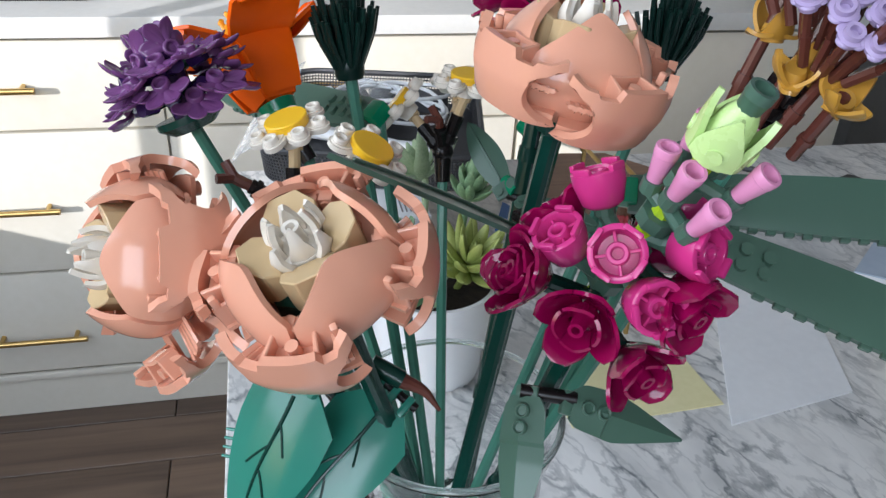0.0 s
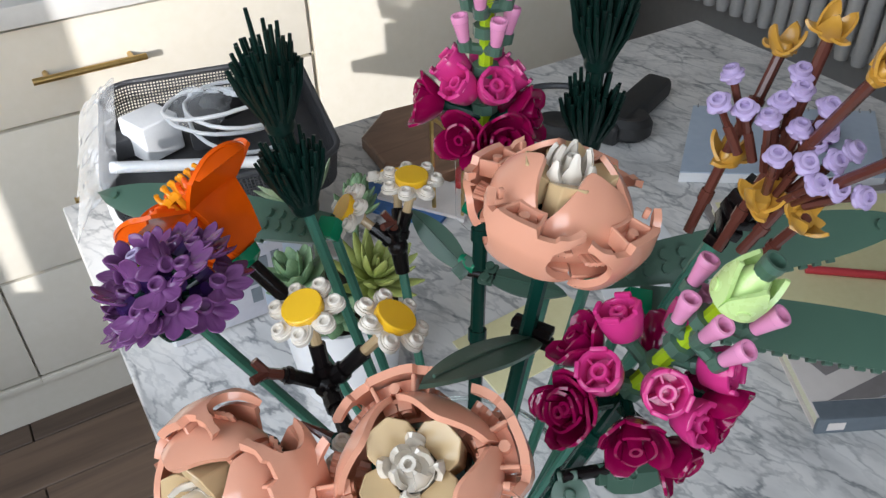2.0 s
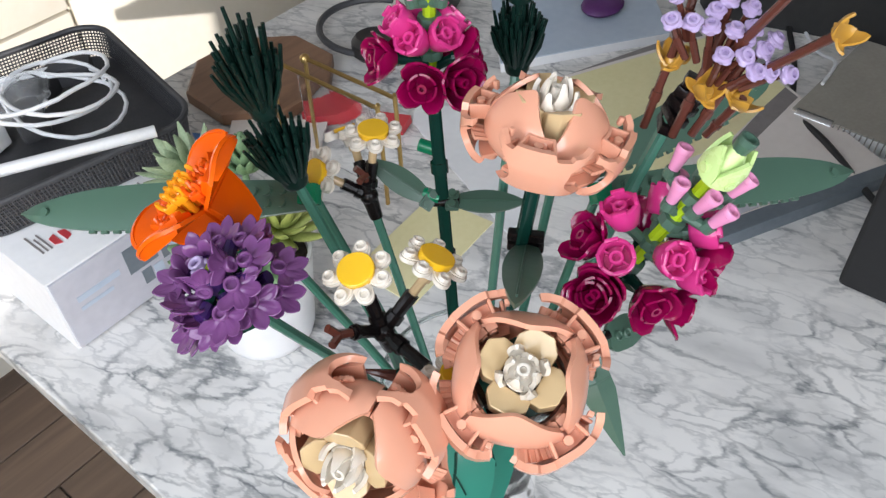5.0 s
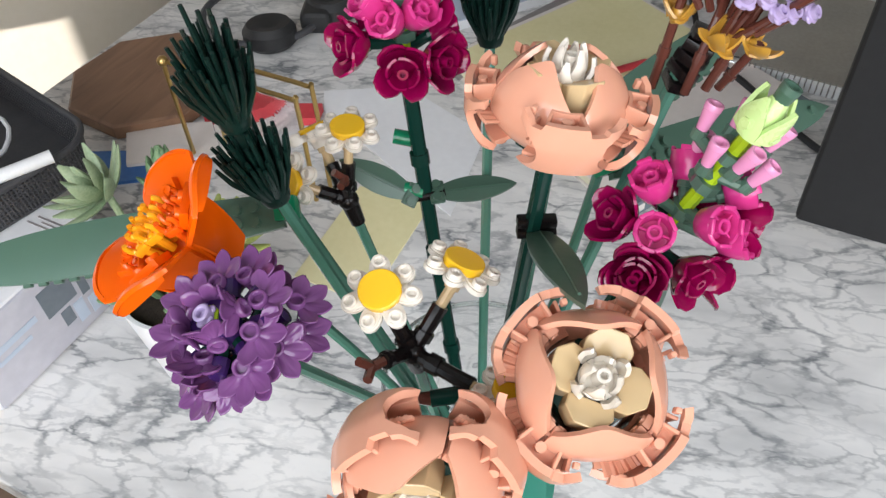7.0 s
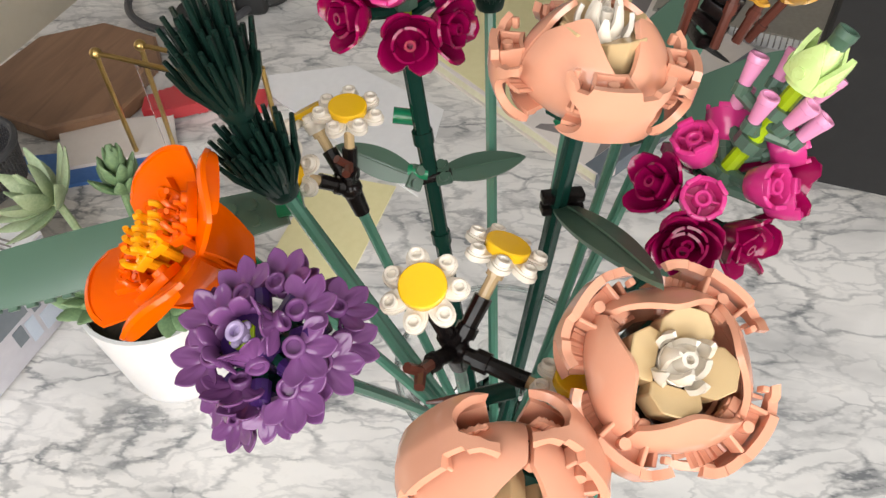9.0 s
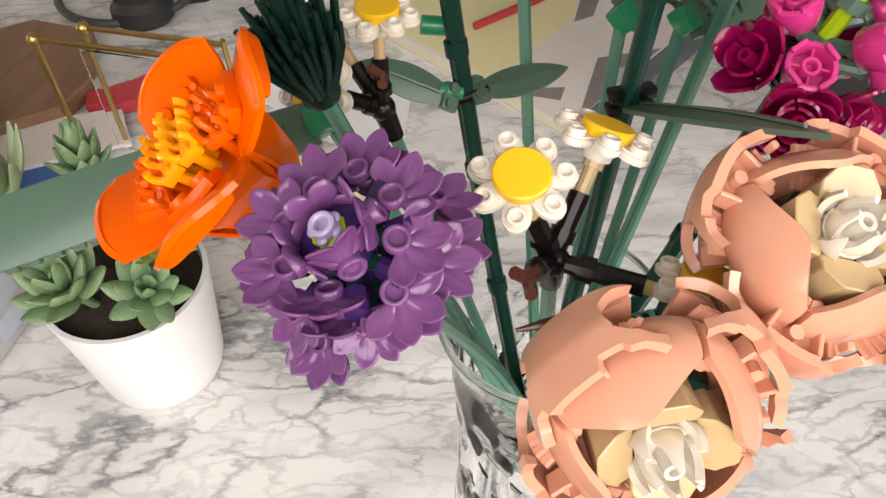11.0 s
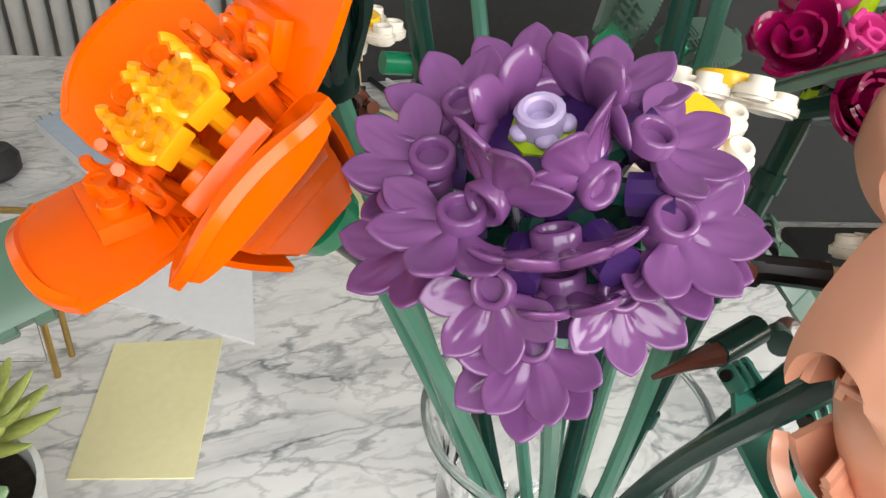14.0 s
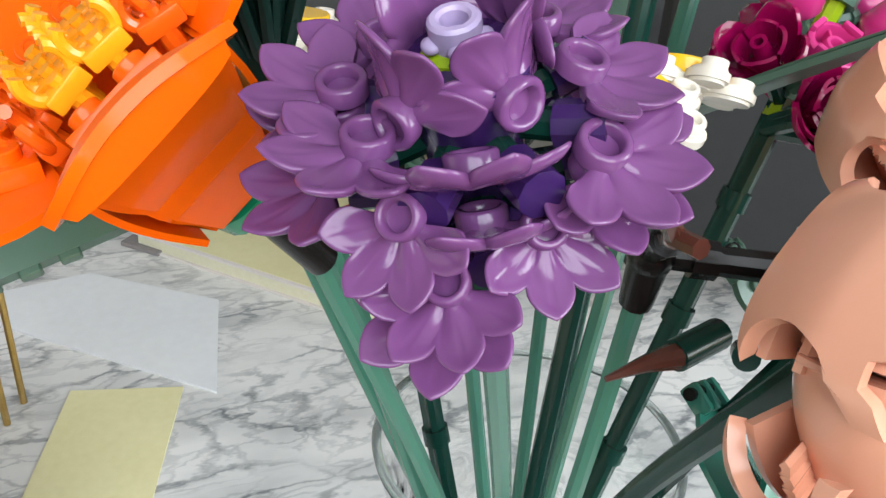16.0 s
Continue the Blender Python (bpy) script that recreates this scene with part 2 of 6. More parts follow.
def shell(bm, fn, nu, nv, thick):
    """A thick sheet: fn(u, v) for u, v in 0..1, thickened against its normal."""
    pts = [[Vector(fn(i / nu, j / nv)) for j in range(nv + 1)] for i in range(nu + 1)]
    nrm = [[None] * (nv + 1) for _ in range(nu + 1)]
    for i in range(nu + 1):
        for j in range(nv + 1):
            a = pts[min(i + 1, nu)][j] - pts[max(i - 1, 0)][j]
            b = pts[i][min(j + 1, nv)] - pts[i][max(j - 1, 0)]
            n = a.cross(b)
            nrm[i][j] = n.normalized() if n.length > 1e-12 else Vector((0, 0, 1))
    top = [[bm.verts.new(p) for p in row] for row in pts]
    bot = [[bm.verts.new(pts[i][j] - nrm[i][j] * thick) for j in range(nv + 1)] for i in range(nu + 1)]
    for i in range(nu):
        for j in range(nv):
            bm.faces.new((top[i][j], top[i + 1][j], top[i + 1][j + 1], top[i][j + 1]))
            bm.faces.new((bot[i][j], bot[i][j + 1], bot[i + 1][j + 1], bot[i + 1][j]))
    for i in range(nu):
        bm.faces.new((top[i][0], bot[i][0], bot[i + 1][0], top[i + 1][0]))
        bm.faces.new((top[i][nv], top[i + 1][nv], bot[i + 1][nv], bot[i][nv]))
    for j in range(nv):
        bm.faces.new((top[0][j], top[0][j + 1], bot[0][j + 1], bot[0][j]))
        bm.faces.new((top[nu][j], bot[nu][j], bot[nu][j + 1], top[nu][j + 1]))


def tube(bm, pts, r, seg=8):
    """A round bar along a line of points."""
    pts = [Vector(p) for p in pts]
    rings = []
    side = None
    for i, p in enumerate(pts):
        d = (pts[min(i + 1, len(pts) - 1)] - pts[max(i - 1, 0)]).normalized()
        if side is None:
            side = d.orthogonal().normalized()
        side = (side - d * side.dot(d)).normalized()
        up = d.cross(side)
        rad = r[i] if isinstance(r, (list, tuple)) else r
        rings.append([bm.verts.new(p + rad * (math.cos(2 * math.pi * k / seg) * side + math.sin(2 * math.pi * k / seg) * up)) for k in range(seg)])
    for a, b in zip(rings, rings[1:]):
        for k in range(seg):
            bm.faces.new((a[k], a[(k + 1) % seg], b[(k + 1) % seg], b[k]))
    bm.faces.new(rings[0][::-1])
    bm.faces.new(rings[-1])


def curve_pts(ctrl, n=24):
    """A smooth line through control points."""
    c = [Vector(p) for p in ctrl]
    c = [2 * c[0] - c[1]] + c + [2 * c[-1] - c[-2]]
    out = []
    for k in range(1, len(c) - 2):
        for i in range(n):
            t = i / n
            p0, p1, p2, p3 = c[k - 1:k + 3]
            out.append(0.5 * (2 * p1 + (p2 - p0) * t + (2 * p0 - 5 * p1 + 4 * p2 - p3) * t * t + (3 * p1 - p0 - 3 * p2 + p3) * t ** 3))
    out.append(c[-2])
    return out


def stud_ring(bm, m, ro, ri, h, seg=14, floor=0.3):
    """A hollow stud on the plane z = 0 of m."""
    e = 0.12 * h
    lathe(bm, [(ro, 0), (ro, h - e), (ro - e, h), (ri + e, h), (ri, h - e), (ri, h * floor), (0, h * floor)], seg, m)

# ---- materials ----
PEACH = plastic("peach_plastic", (0.72, 0.345, 0.228), 0.15)
TAN = plastic("tan_plastic", (0.57, 0.41, 0.22), 0.22)
WHITE = plastic("white_plastic", (0.73, 0.67, 0.58), 0.22)
YELLOW = plastic("yellow_plastic", (0.85, 0.50, 0.015), 0.22)
BLACK = plastic("black_plastic", (0.008, 0.006, 0.006), 0.25, coat=0.05, spec=0.30)
BROWN = plastic("reddish_brown_plastic", (0.105, 0.032, 0.022), 0.22)
DKGREEN = plastic("dark_green_plastic", (0.005, 0.036, 0.026), 0.22, coat=0.05, spec=0.35)
STEMGREEN = plastic("stem_green_plastic", (0.068, 0.210, 0.150), 0.24)
PINEGREEN = plastic("pine_green_plastic", (0.004, 0.017, 0.013), 0.28, coat=0.0, spec=0.25)
SAND = plastic("sand_green_plastic", (0.066, 0.130, 0.092), 0.34)
TEAL = plastic("leaf_green_plastic", (0.032, 0.195, 0.140), 0.20)
GREEN = plastic("bright_green_plastic", (0.006, 0.22, 0.10), 0.22)
MAGENTA = plastic("magenta_plastic", (0.26, 0.002, 0.060), 0.10, coat=0.25, spec=0.35)
PINK = plastic("dark_pink_plastic", (0.56, 0.034, 0.20), 0.20)
LTPINK = plastic("light_pink_plastic", (0.74, 0.29, 0.49), 0.22)
LIME = plastic("lime_plastic", (0.32, 0.46, 0.01), 0.22)
PALEGREEN = plastic("pale_green_plastic", (0.56, 0.74, 0.29), 0.26)
PURPLE = plastic("lavender_purple_plastic", (0.160, 0.055, 0.175), 0.15)
DKPURPLE = plastic("dark_purple_plastic", (0.035, 0.012, 0.085), 0.22)
LILAC = plastic("lilac_plastic", (0.42, 0.33, 0.53), 0.24)
GOLD = plastic("pearl_gold_plastic", (0.50, 0.26, 0.035), 0.28, coat=0.4)
ORANGE = plastic("orange_plastic", (0.87, 0.115, 0.001), 0.16, coat=0.05, spec=0.26)
DKORANGE = plastic("deep_orange_plastic", (0.80, 0.11, 0.004), 0.2)
AMBER = plastic("amber_plastic", (0.92, 0.36, 0.008), 0.22)
MARBLE = marble_mat()
GLASS = glass_mat("clear_glass", (0.985, 0.995, 0.99), 0.0, 1.34, 0.10, 45)
# pale, part-opaque copy of the glass: the lip's highlight is in its colour
RIMGLASS = glass_mat("pale_highlight_glass_rim", (0.80, 0.86, 0.84), 0.10, 1.3, 0.15, 120)
RIMGLASS.node_tree.nodes["Principled BSDF"].inputs["Transmission Weight"].default_value = 0.80
CLEAR = glass_mat("clear_plastic", (0.97, 0.98, 0.98), 0.03, 1.2, 0.1, 60)
HAZE = glass_mat("hazy_clear_plastic", (0.96, 0.97, 0.98), 0.12, 1.15, 0.15, 50)
HAZE.node_tree.nodes["Principled BSDF"].inputs["Transmission Weight"].default_value = 0.88
CABINET = rough_mat("cream_cabinet_paint", (0.76, 0.72, 0.62), (0.80, 0.76, 0.67), 6, 0.42, 0.02)
WALLPAINT = rough_mat("off_white_wall_paint", (0.36, 0.355, 0.345), (0.40, 0.395, 0.385), 5, 0.8, 0.05)
CEILPAINT = rough_mat("white_ceiling_paint", (0.60, 0.59, 0.57), (0.64, 0.63, 0.61), 5, 0.85, 0.05)
TABLESIDE = rough_mat("white_table_side", (0.70, 0.70, 0.68), (0.76, 0.76, 0.74), 8, 0.4, 0.02)
BRASS = rough_mat("brushed_brass", (0.50, 0.33, 0.11), (0.60, 0.42, 0.17), 90, 0.32, 0.05, 1.0)
PLANK = wood_mat("floor_plank_wood", (0.075, 0.050, 0.037), (0.20, 0.135, 0.096), (2.0, 26, 26))
DARKWOOD = wood_mat("walnut_wood", (0.12, 0.06, 0.035), (0.26, 0.145, 0.085), (9, 60, 60))
RADIATOR = rough_mat("radiator_enamel", (0.62, 0.61, 0.60), (0.68, 0.67, 0.66), 12, 0.35, 0.03)
CARD = rough_mat("white_carton", (0.74, 0.74, 0.75), (0.79, 0.79, 0.80), 14, 0.55, 0.03)
CARDGREY = rough_mat("lavender_grey_carton", (0.42, 0.42, 0.47), (0.50, 0.50, 0.55), 10, 0.5, 0.03)
DARKGREY = rough_mat("dark_grey_plastic", (0.035, 0.036, 0.040), (0.055, 0.055, 0.06), 60, 0.5, 0.1)
BLACKMATT = rough_mat("matt_black_casing", (0.007, 0.007, 0.008), (0.011, 0.011, 0.012), 120, 0.62, 0.08)
CABLEWHITE = rough_mat("white_cable_sleeve", (0.72, 0.73, 0.75), (0.78, 0.79, 0.80), 60, 0.4, 0.03)
CERAMIC = rough_mat("white_ceramic_glaze", (0.76, 0.76, 0.78), (0.80, 0.80, 0.81), 14, 0.35, 0.02)
SOIL = rough_mat("potting_soil", (0.018, 0.012, 0.008), (0.06, 0.04, 0.025), 160, 0.95, 0.9, 0.0, 0.006)
PAPERYELLOW = rough_mat("pale_yellow_paper", (0.72, 0.66, 0.36), (0.77, 0.71, 0.42), 18, 0.75, 0.05)
PAPERCREAM = rough_mat("cream_paper", (0.70, 0.64, 0.60), (0.75, 0.69, 0.65), 12, 0.7, 0.05)
PAGES = rough_mat("page_edges", (0.70, 0.66, 0.48), (0.76, 0.73, 0.56), 200, 0.8, 0.2)
SLATE = rough_mat("slate_blue_card", (0.115, 0.14, 0.165), (0.15, 0.175, 0.20), 14, 0.5, 0.03)
GREYPRINT = rough_mat("grey_print", (0.20, 0.18, 0.18), (0.27, 0.245, 0.24), 10, 0.55, 0.02)
BLUEPAD = rough_mat("pale_blue_card", (0.40, 0.47, 0.57), (0.46, 0.53, 0.62), 10, 0.6, 0.03)
KRAFT = rough_mat("grey_beige_cover", (0.30, 0.28, 0.24), (0.36, 0.335, 0.29), 24, 0.6, 0.05)
SILVER = rough_mat("silver_wire", (0.6, 0.6, 0.6), (0.7, 0.7, 0.7), 80, 0.25, 0.02, 1.0)
REDCARD = rough_mat("red_card", (0.45, 0.03, 0.04), (0.55, 0.05, 0.06), 14, 0.5, 0.03)
BLUECARD = rough_mat("blue_card", (0.03, 0.12, 0.34), (0.05, 0.16, 0.42), 14, 0.5, 0.03)
PURPLECARD = rough_mat("purple_felt", (0.07, 0.015, 0.10), (0.10, 0.025, 0.14), 40, 0.5, 0.05)
SUCCULENT = rough_mat("succulent_green", (0.10, 0.20, 0.10), (0.22, 0.33, 0.17), 60, 0.5, 0.1)
SUCCYELLOW = rough_mat("succulent_yellow_green", (0.24, 0.30, 0.06), (0.38, 0.42, 0.12), 60, 0.5, 0.1)
SUCCPALE = rough_mat("succulent_pale_green", (0.20, 0.29, 0.16), (0.34, 0.42, 0.26), 60, 0.5, 0.1)
RUBBER = rough_mat("black_rubber", (0.012, 0.012, 0.013), (0.02, 0.02, 0.02), 90, 0.55, 0.1)

# ---- setting ----
FLOOR_Z = -0.90
T_X0, T_X1, T_Y0, T_Y1 = -0.080, 0.90, -1.10, 0.685


def slab(name, x0, x1, y0, y1, z0, z1, mat, label, category, bevel=0.0):
    bm = bmesh.new()
    block(bm, Matrix.Translation(((x0 + x1) / 2, (y0 + y1) / 2, (z0 + z1) / 2)), x1 - x0, y1 - y0, z1 - z0, bevel)
    return single(name, bm, mat, label, category, kind="structure")


slab("floor", -1.4, 2.1, -1.9, 2.2, -1.0, -0.912, DARKGREY, "dark underlay beneath brown wooden floor planks", "floor")
slab("ceiling", -1.4, 2.1, -1.9, 2.2, 1.6, 1.7, CEILPAINT, "plain off-white painted ceiling", "ceiling")
slab("wall_north", -1.4, 2.1, 2.0, 2.2, -0.912, 1.6, WALLPAINT, "plain off-white wall behind the cream cabinets", "wall")
# the south wall has an added, unseen window for soft light on the flowers
SX0, SX1, SZ0, SZ1 = -1.15, -0.20, 0.16, 1.50
bm = bmesh.new()
for x0, x1, z0, z1 in ((-1.2, SX0, -0.912, 1.6), (SX1, 2.1, -0.912, 1.6), (SX0, SX1, -0.912, SZ0), (SX0, SX1, SZ1, 1.6)):
    block(bm, Matrix.Translation(((x0 + x1) / 2, -1.8, (z0 + z1) / 2)), x1 - x0, 0.2, z1 - z0)
single("wall_south", bm, WALLPAINT, "off-white wall with one tall added window", "wall", kind="structure")
extra_window = thing("added_window", ((SX0 + SX1) / 2, -1.8, SZ0), "added unseen white-framed window for soft light from the south", "window", kind="structure")
for x in (SX0 + 0.02, (SX0 + SX1) / 2, SX1 - 0.02):
    bm = bmesh.new()
    block(bm, Matrix.Translation((x, -1.82, (SZ0 + SZ1) / 2)), 0.04, 0.05, SZ1 - SZ0, 0.004)
    part("window_post", bm, TABLESIDE, extra_window)
slab("wall_east", 1.9, 2.1, -1.7, 2.0, -0.912, 1.6, WALLPAINT, "off-white wall behind a ribbed radiator", "wall")

# the west wall has a wide glazed opening with two broad posts
WY0, WY1, WZ0, WZ1 = -0.86, 1.30, -0.18, 1.48
bm = bmesh.new()
# first block: added outer wing that keeps sun off the south window
for y0, y1, z0, z1 in ((-3.8, -1.9, -0.912, 2.8), (-1.9, WY0, -0.912, 1.6), (WY1, 2.0, -0.912, 1.6), (WY0, WY1, -0.912, WZ0), (WY0, WY1, WZ1, 1.6)):
    block(bm, Matrix.Translation((-1.3, (y0 + y1) / 2, (z0 + z1) / 2)), 0.2, y1 - y0, z1 - z0)
single("wall_west", bm, WALLPAINT, "off-white wall with a wide glazed opening and an added sun-blocking outer wing", "wall", kind="structure")
window = thing("window_1", (-1.26, (WY0 + WY1) / 2, WZ0), "wide white-framed window that lets in low sun", "window", kind="structure")
for y0, y1 in ((0.05, 0.232), (0.298, 0.355), (WY0, WY0 + 0.03), (WY1 - 0.03, WY1)):
    bm = bmesh.new()
    block(bm, Matrix.Translation((-1.26, (y0 + y1) / 2, (WZ0 + WZ1) / 2)), 0.026, y1 - y0, WZ1 - WZ0, 0.004)
    part("window_post", bm, TABLESIDE, window)

# floor planks run along the cabinets
planks = thing("floor_planks", (-0.9, 0.4, -0.906), "brown-grey wooden floor planks with dark joints", "floor", kind="structure")
rng = random.Random(4)
plank_mesh = {}
for iy in range(26):
    y = -1.62 + iy * 0.142
    x = -1.19
    while x < 1.88:
        ln = rng.choice((0.45, 0.7, 0.9, 1.15)) if x < -1.1 else rng.choice((0.9, 1.15))
        ln = round(min(ln, 1.90 - x), 3)
        if ln not in plank_mesh:
            bm = bmesh.new()
            block(bm, Matrix.Identity(4), ln - 0.003, 0.139, 0.012, 0.0015, 1)
            plank_mesh[ln] = to_mesh(bm, "plank")
        place("plank", plank_mesh[ln], PLANK, planks, Matrix.Translation((x + ln / 2, y, -0.906 + rng.uniform(-0.0004, 0.0004))))
        x += ln

# marble table
table = thing("marble_table", (0.4, -0.2, FLOOR_Z), "white marble table with grey veins and a white base", "table")
bm = bmesh.new()
block(bm, Matrix.Translation(((T_X0 + T_X1) / 2, (T_Y0 + T_Y1) / 2, -0.0125)), T_X1 - T_X0, T_Y1 - T_Y0, 0.025, 0.003, 3)
part("tabletop", bm, MARBLE, table, "polished white marble slab with grey veins")
bm = bmesh.new()
block(bm, Matrix.Translation(((T_X0 + T_X1) / 2, (T_Y0 + T_Y1) / 2, -0.4625)), T_X1 - T_X0 - 0.44, T_Y1 - T_Y0 - 0.50, 0.875, 0.003)
part("base", bm, TABLESIDE, table, "plain white painted base")

# cabinets along the north wall
CY = 1.34


def cabinet_unit(x0, x1, rows, shift=-0.075, group="row of cream cabinets"):
    c = thing("cabinet", ((x0 + x1) / 2, CY + 0.3, FLOOR_Z), "cream painted drawer cabinet with slim brass bar handles", "cabinet", group)
    g = 0.0035
    bm = bmesh.new()
    block(bm, Matrix.Translation(((x0 + x1) / 2, CY + 0.32, -0.405)), x1 - x0 - 0.002, 0.60, 0.76)
    part("body", bm, CABINET, c)
    bm = bmesh.new()
    block(bm, Matrix.Translation(((x0 + x1) / 2, CY + 0.31, -0.845)), x1 - x0 - 0.002, 0.60, 0.112)
    part("plinth", bm, CABINET, c)
    bm = bmesh.new()
    block(bm, Matrix.Translation(((x0 + x1) / 2, CY + 0.004, -0.787)), x1 - x0 - 0.002, 0.012, 0.016, 0.003)
    part("moulding", bm, CABINET, c)
    for z0, z1, handle in rows:
        bm = bmesh.new()
        block(bm, Matrix.Translation(((x0 + x1) / 2, CY + 0.009, (z0 + z1) / 2)), x1 - x0 - 2 * g, 0.018, z1 - z0 - 2 * g, 0.0015)
        d = part("drawer_front", bm, CABINET, c)
        if handle:
            bm = bmesh.new()
            xc = (x0 + x1) / 2 + shift
            cyl(bm, (xc - 0.10, CY - 0.030, handle), (xc + 0.10, CY - 0.030, handle), 0.0062)
            for s in (-0.075, 0.075):
                cyl(bm, (xc + s, CY - 0.030, handle), (xc + s, CY + 0.001, handle), 0.005)
            part("handle", bm, BRASS, d, "slim brass bar handle")


ROWS = ((-0.20, -0.022, -0.110), (-0.515, -0.20, -0.360), (-0.775, -0.515, -0.673))
for x0, x1, shift in ((-1.195, -0.952, 0.0), (-0.95, -0.228, 0.04), (-0.23, 0.492, -0.075)):
    cabinet_unit(x0, x1, ROWS, shift)
cabinet_unit(0.496, 1.30, ((-0.775, -0.022, 0),))
slab("worktop", -1.195, 1.32, CY - 0.02, 2.0, -0.016, 0.022, TABLESIDE, "pale stone worktop on the cream cabinets", "worktop", 0.003)

# ribbed radiator on the east wall
rad = thing("radiator", (1.80, 0.6, -0.65), "white ribbed panel radiator on the wall", "radiator")
rib_bm = bmesh.new()
lathe(rib_bm, [(0, -0.36), (0.016, -0.36), (0.019, -0.345), (0.019, 0.345), (0.016, 0.36), (0, 0.36)], 12)
rib_mesh = to_mesh(rib_bm, "rib")
for i in range(44):
    place("rib", rib_mesh, RADIATOR, rad, Matrix.Translation((1.75, -0.55 + i * 0.050, -0.02)))
bm = bmesh.new()
for z in (-0.36, 0.32):
    block(bm, Matrix.Translation((1.78, 0.525, z)), 0.03, 2.2, 0.03, 0.006)
part("rail", bm, RADIATOR, rad)
bm = bmesh.new()
for y in (-0.4, 1.45):
    block(bm, Matrix.Translation((1.85, y, 0.2)), 0.11, 0.04, 0.04)
part("bracket", bm, RADIATOR, rad)

# ---- the bouquet ----
RIM = Vector((0.034, 0.014, 0.193))


def stem(bm, ctrl, r, knots=0, seg=8):
    """A stem along control points, with collars where its bars join."""
    line = curve_pts(ctrl, 10)
    tube(bm, line, r, seg)
    for k in range(knots):
        i = int((k + 0.5) / knots * (len(line) - 2))
        d = (line[i + 1] - line[i]).normalized()
        cyl(bm, line[i] - d * 0.004, line[i] + d * 0.004, r * 1.16, seg=seg)
    return line


def ridged(bm, ctrl, r, seg=12):
    """A stem bar of cross section like an axle: four ridges."""
    line = curve_pts(ctrl, 10)
    side = None
    rings = []
    for i, p in enumerate(line):
        d = (line[min(i + 1, len(line) - 1)] - line[max(i - 1, 0)]).normalized()
        side = d.orthogonal().normalized() if side is None else (side - d * side.dot(d)).normalized()
        up = d.cross(side)
        ring = []
        for k in range(seg):
            rr = r * (1.0 if k % 3 else 0.78)
            a = 2 * math.pi * k / seg
            ring.append(bm.verts.new(p + rr * (math.cos(a) * side + math.sin(a) * up)))
        rings.append(ring)
    for a, b in zip(rings, rings[1:]):
        for k in range(seg):
            bm.faces.new((a[k], a[(k + 1) % seg], b[(k + 1) % seg], b[k]))
    bm.faces.new(rings[0][::-1])
    bm.faces.new(rings[-1])


def course(head, spread=0.044):
    """The way of a stem from its head over the vase's rim to its foot on the glass floor."""
    head = Vector(head)
    off = Vector((head.x - RIM.x, head.y - RIM.y))
    f = (head.z - RIM.z) / (head.z - 0.014)
    d = off.normalized()
    over = min(off.length * (1 - f), spread - 0.005)
    back = min(max((off.length * (1 - f) - spread + 0.005) / f, 0.012), 0.030)
    return [Vector((RIM.x + d.x * over, RIM.y + d.y * over, RIM.z)) - Vector((d.x, d.y, 0)) * back * f * (1 if over < spread - 0.006 else 0),
            Vector((RIM.x - d.x * back, RIM.y - d.y * back, 0.014))]


# rose pieces -------------------------------------------------------------
def squarish(a, p=3.0):
    """How far a rounded square reaches at angle a, against its circle."""
    return 1.0 / (abs(math.cos(a)) ** p + abs(math.sin(a)) ** p) ** (1.0 / p)


def mirrored(bm, name, smooth, hand):
    """The mesh as it stands, or its mirror image across the petal's middle."""
    if hand < 0:
        bm.transform(Matrix.Diagonal((1, -1, 1, 1)))
    return to_mesh(bm, name, smooth)


def bud_radius(z):
    """The bud's bulge at height z over the studs of the outer petals."""
    q = (z + 0.006) / (0.015 if z > -0.006 else 0.0105)
    return 0.0232 - (0.0074 if z > -0.006 else 0.0072) * q * q


def rose_inner_mesh(hand, low=0.0012, high=0.0028, arch=0.0078):
    """One smooth panel of the bud; z up, petal towards +x, its arched rim low at one end and high at the other."""
    bm = bmesh.new()

    def rim(u):
        e = 2 * u - 1
        return low + (high - low) * (e + 1) / 2 + arch * max(1 - abs(e) ** 2.0, 0.0)

    def fn(u, v):
        a = (u - 0.5) * radians(87)
        z = -0.0165 + v * (rim(u) + 0.0165)
        r = bud_radius(z) * 0.965 * squarish(a, 2.5)
        return r * math.cos(a), r * math.sin(a), z

    shell(bm, fn, 20, 14, -0.0020)

    def ledge(u, v):
        """The thicker foot of the panel, its edge running down along the petal."""
        a = (u - 0.5) * radians(87)
        top = -0.0035 - 0.0055 * u
        z = -0.0168 + v * (top + 0.0168)
        r = (bud_radius(z) + 0.0007) * 0.965 * squarish(a, 2.5)
        return r * math.cos(a), r * math.sin(a), z

    shell(bm, ledge, 14, 5, 0.0010)
    # tabs that join the panel to its neighbours
    for e, z in ((-1, -0.0040), (1, -0.0015)):
        m = Matrix.Rotation(e * radians(38.5), 4, 'Z') @ Matrix.Translation((0.0205, 0, z))
        block(bm, m, 0.0030, 0.0044, 0.0080, 0.0006)
        cyl(bm, m @ Vector((-0.0022, 0, 0.0018)), m @ Vector((0.0, 0, 0.0018)), 0.0016, seg=10)
    return mirrored(bm, "inner_petal", 45, hand)


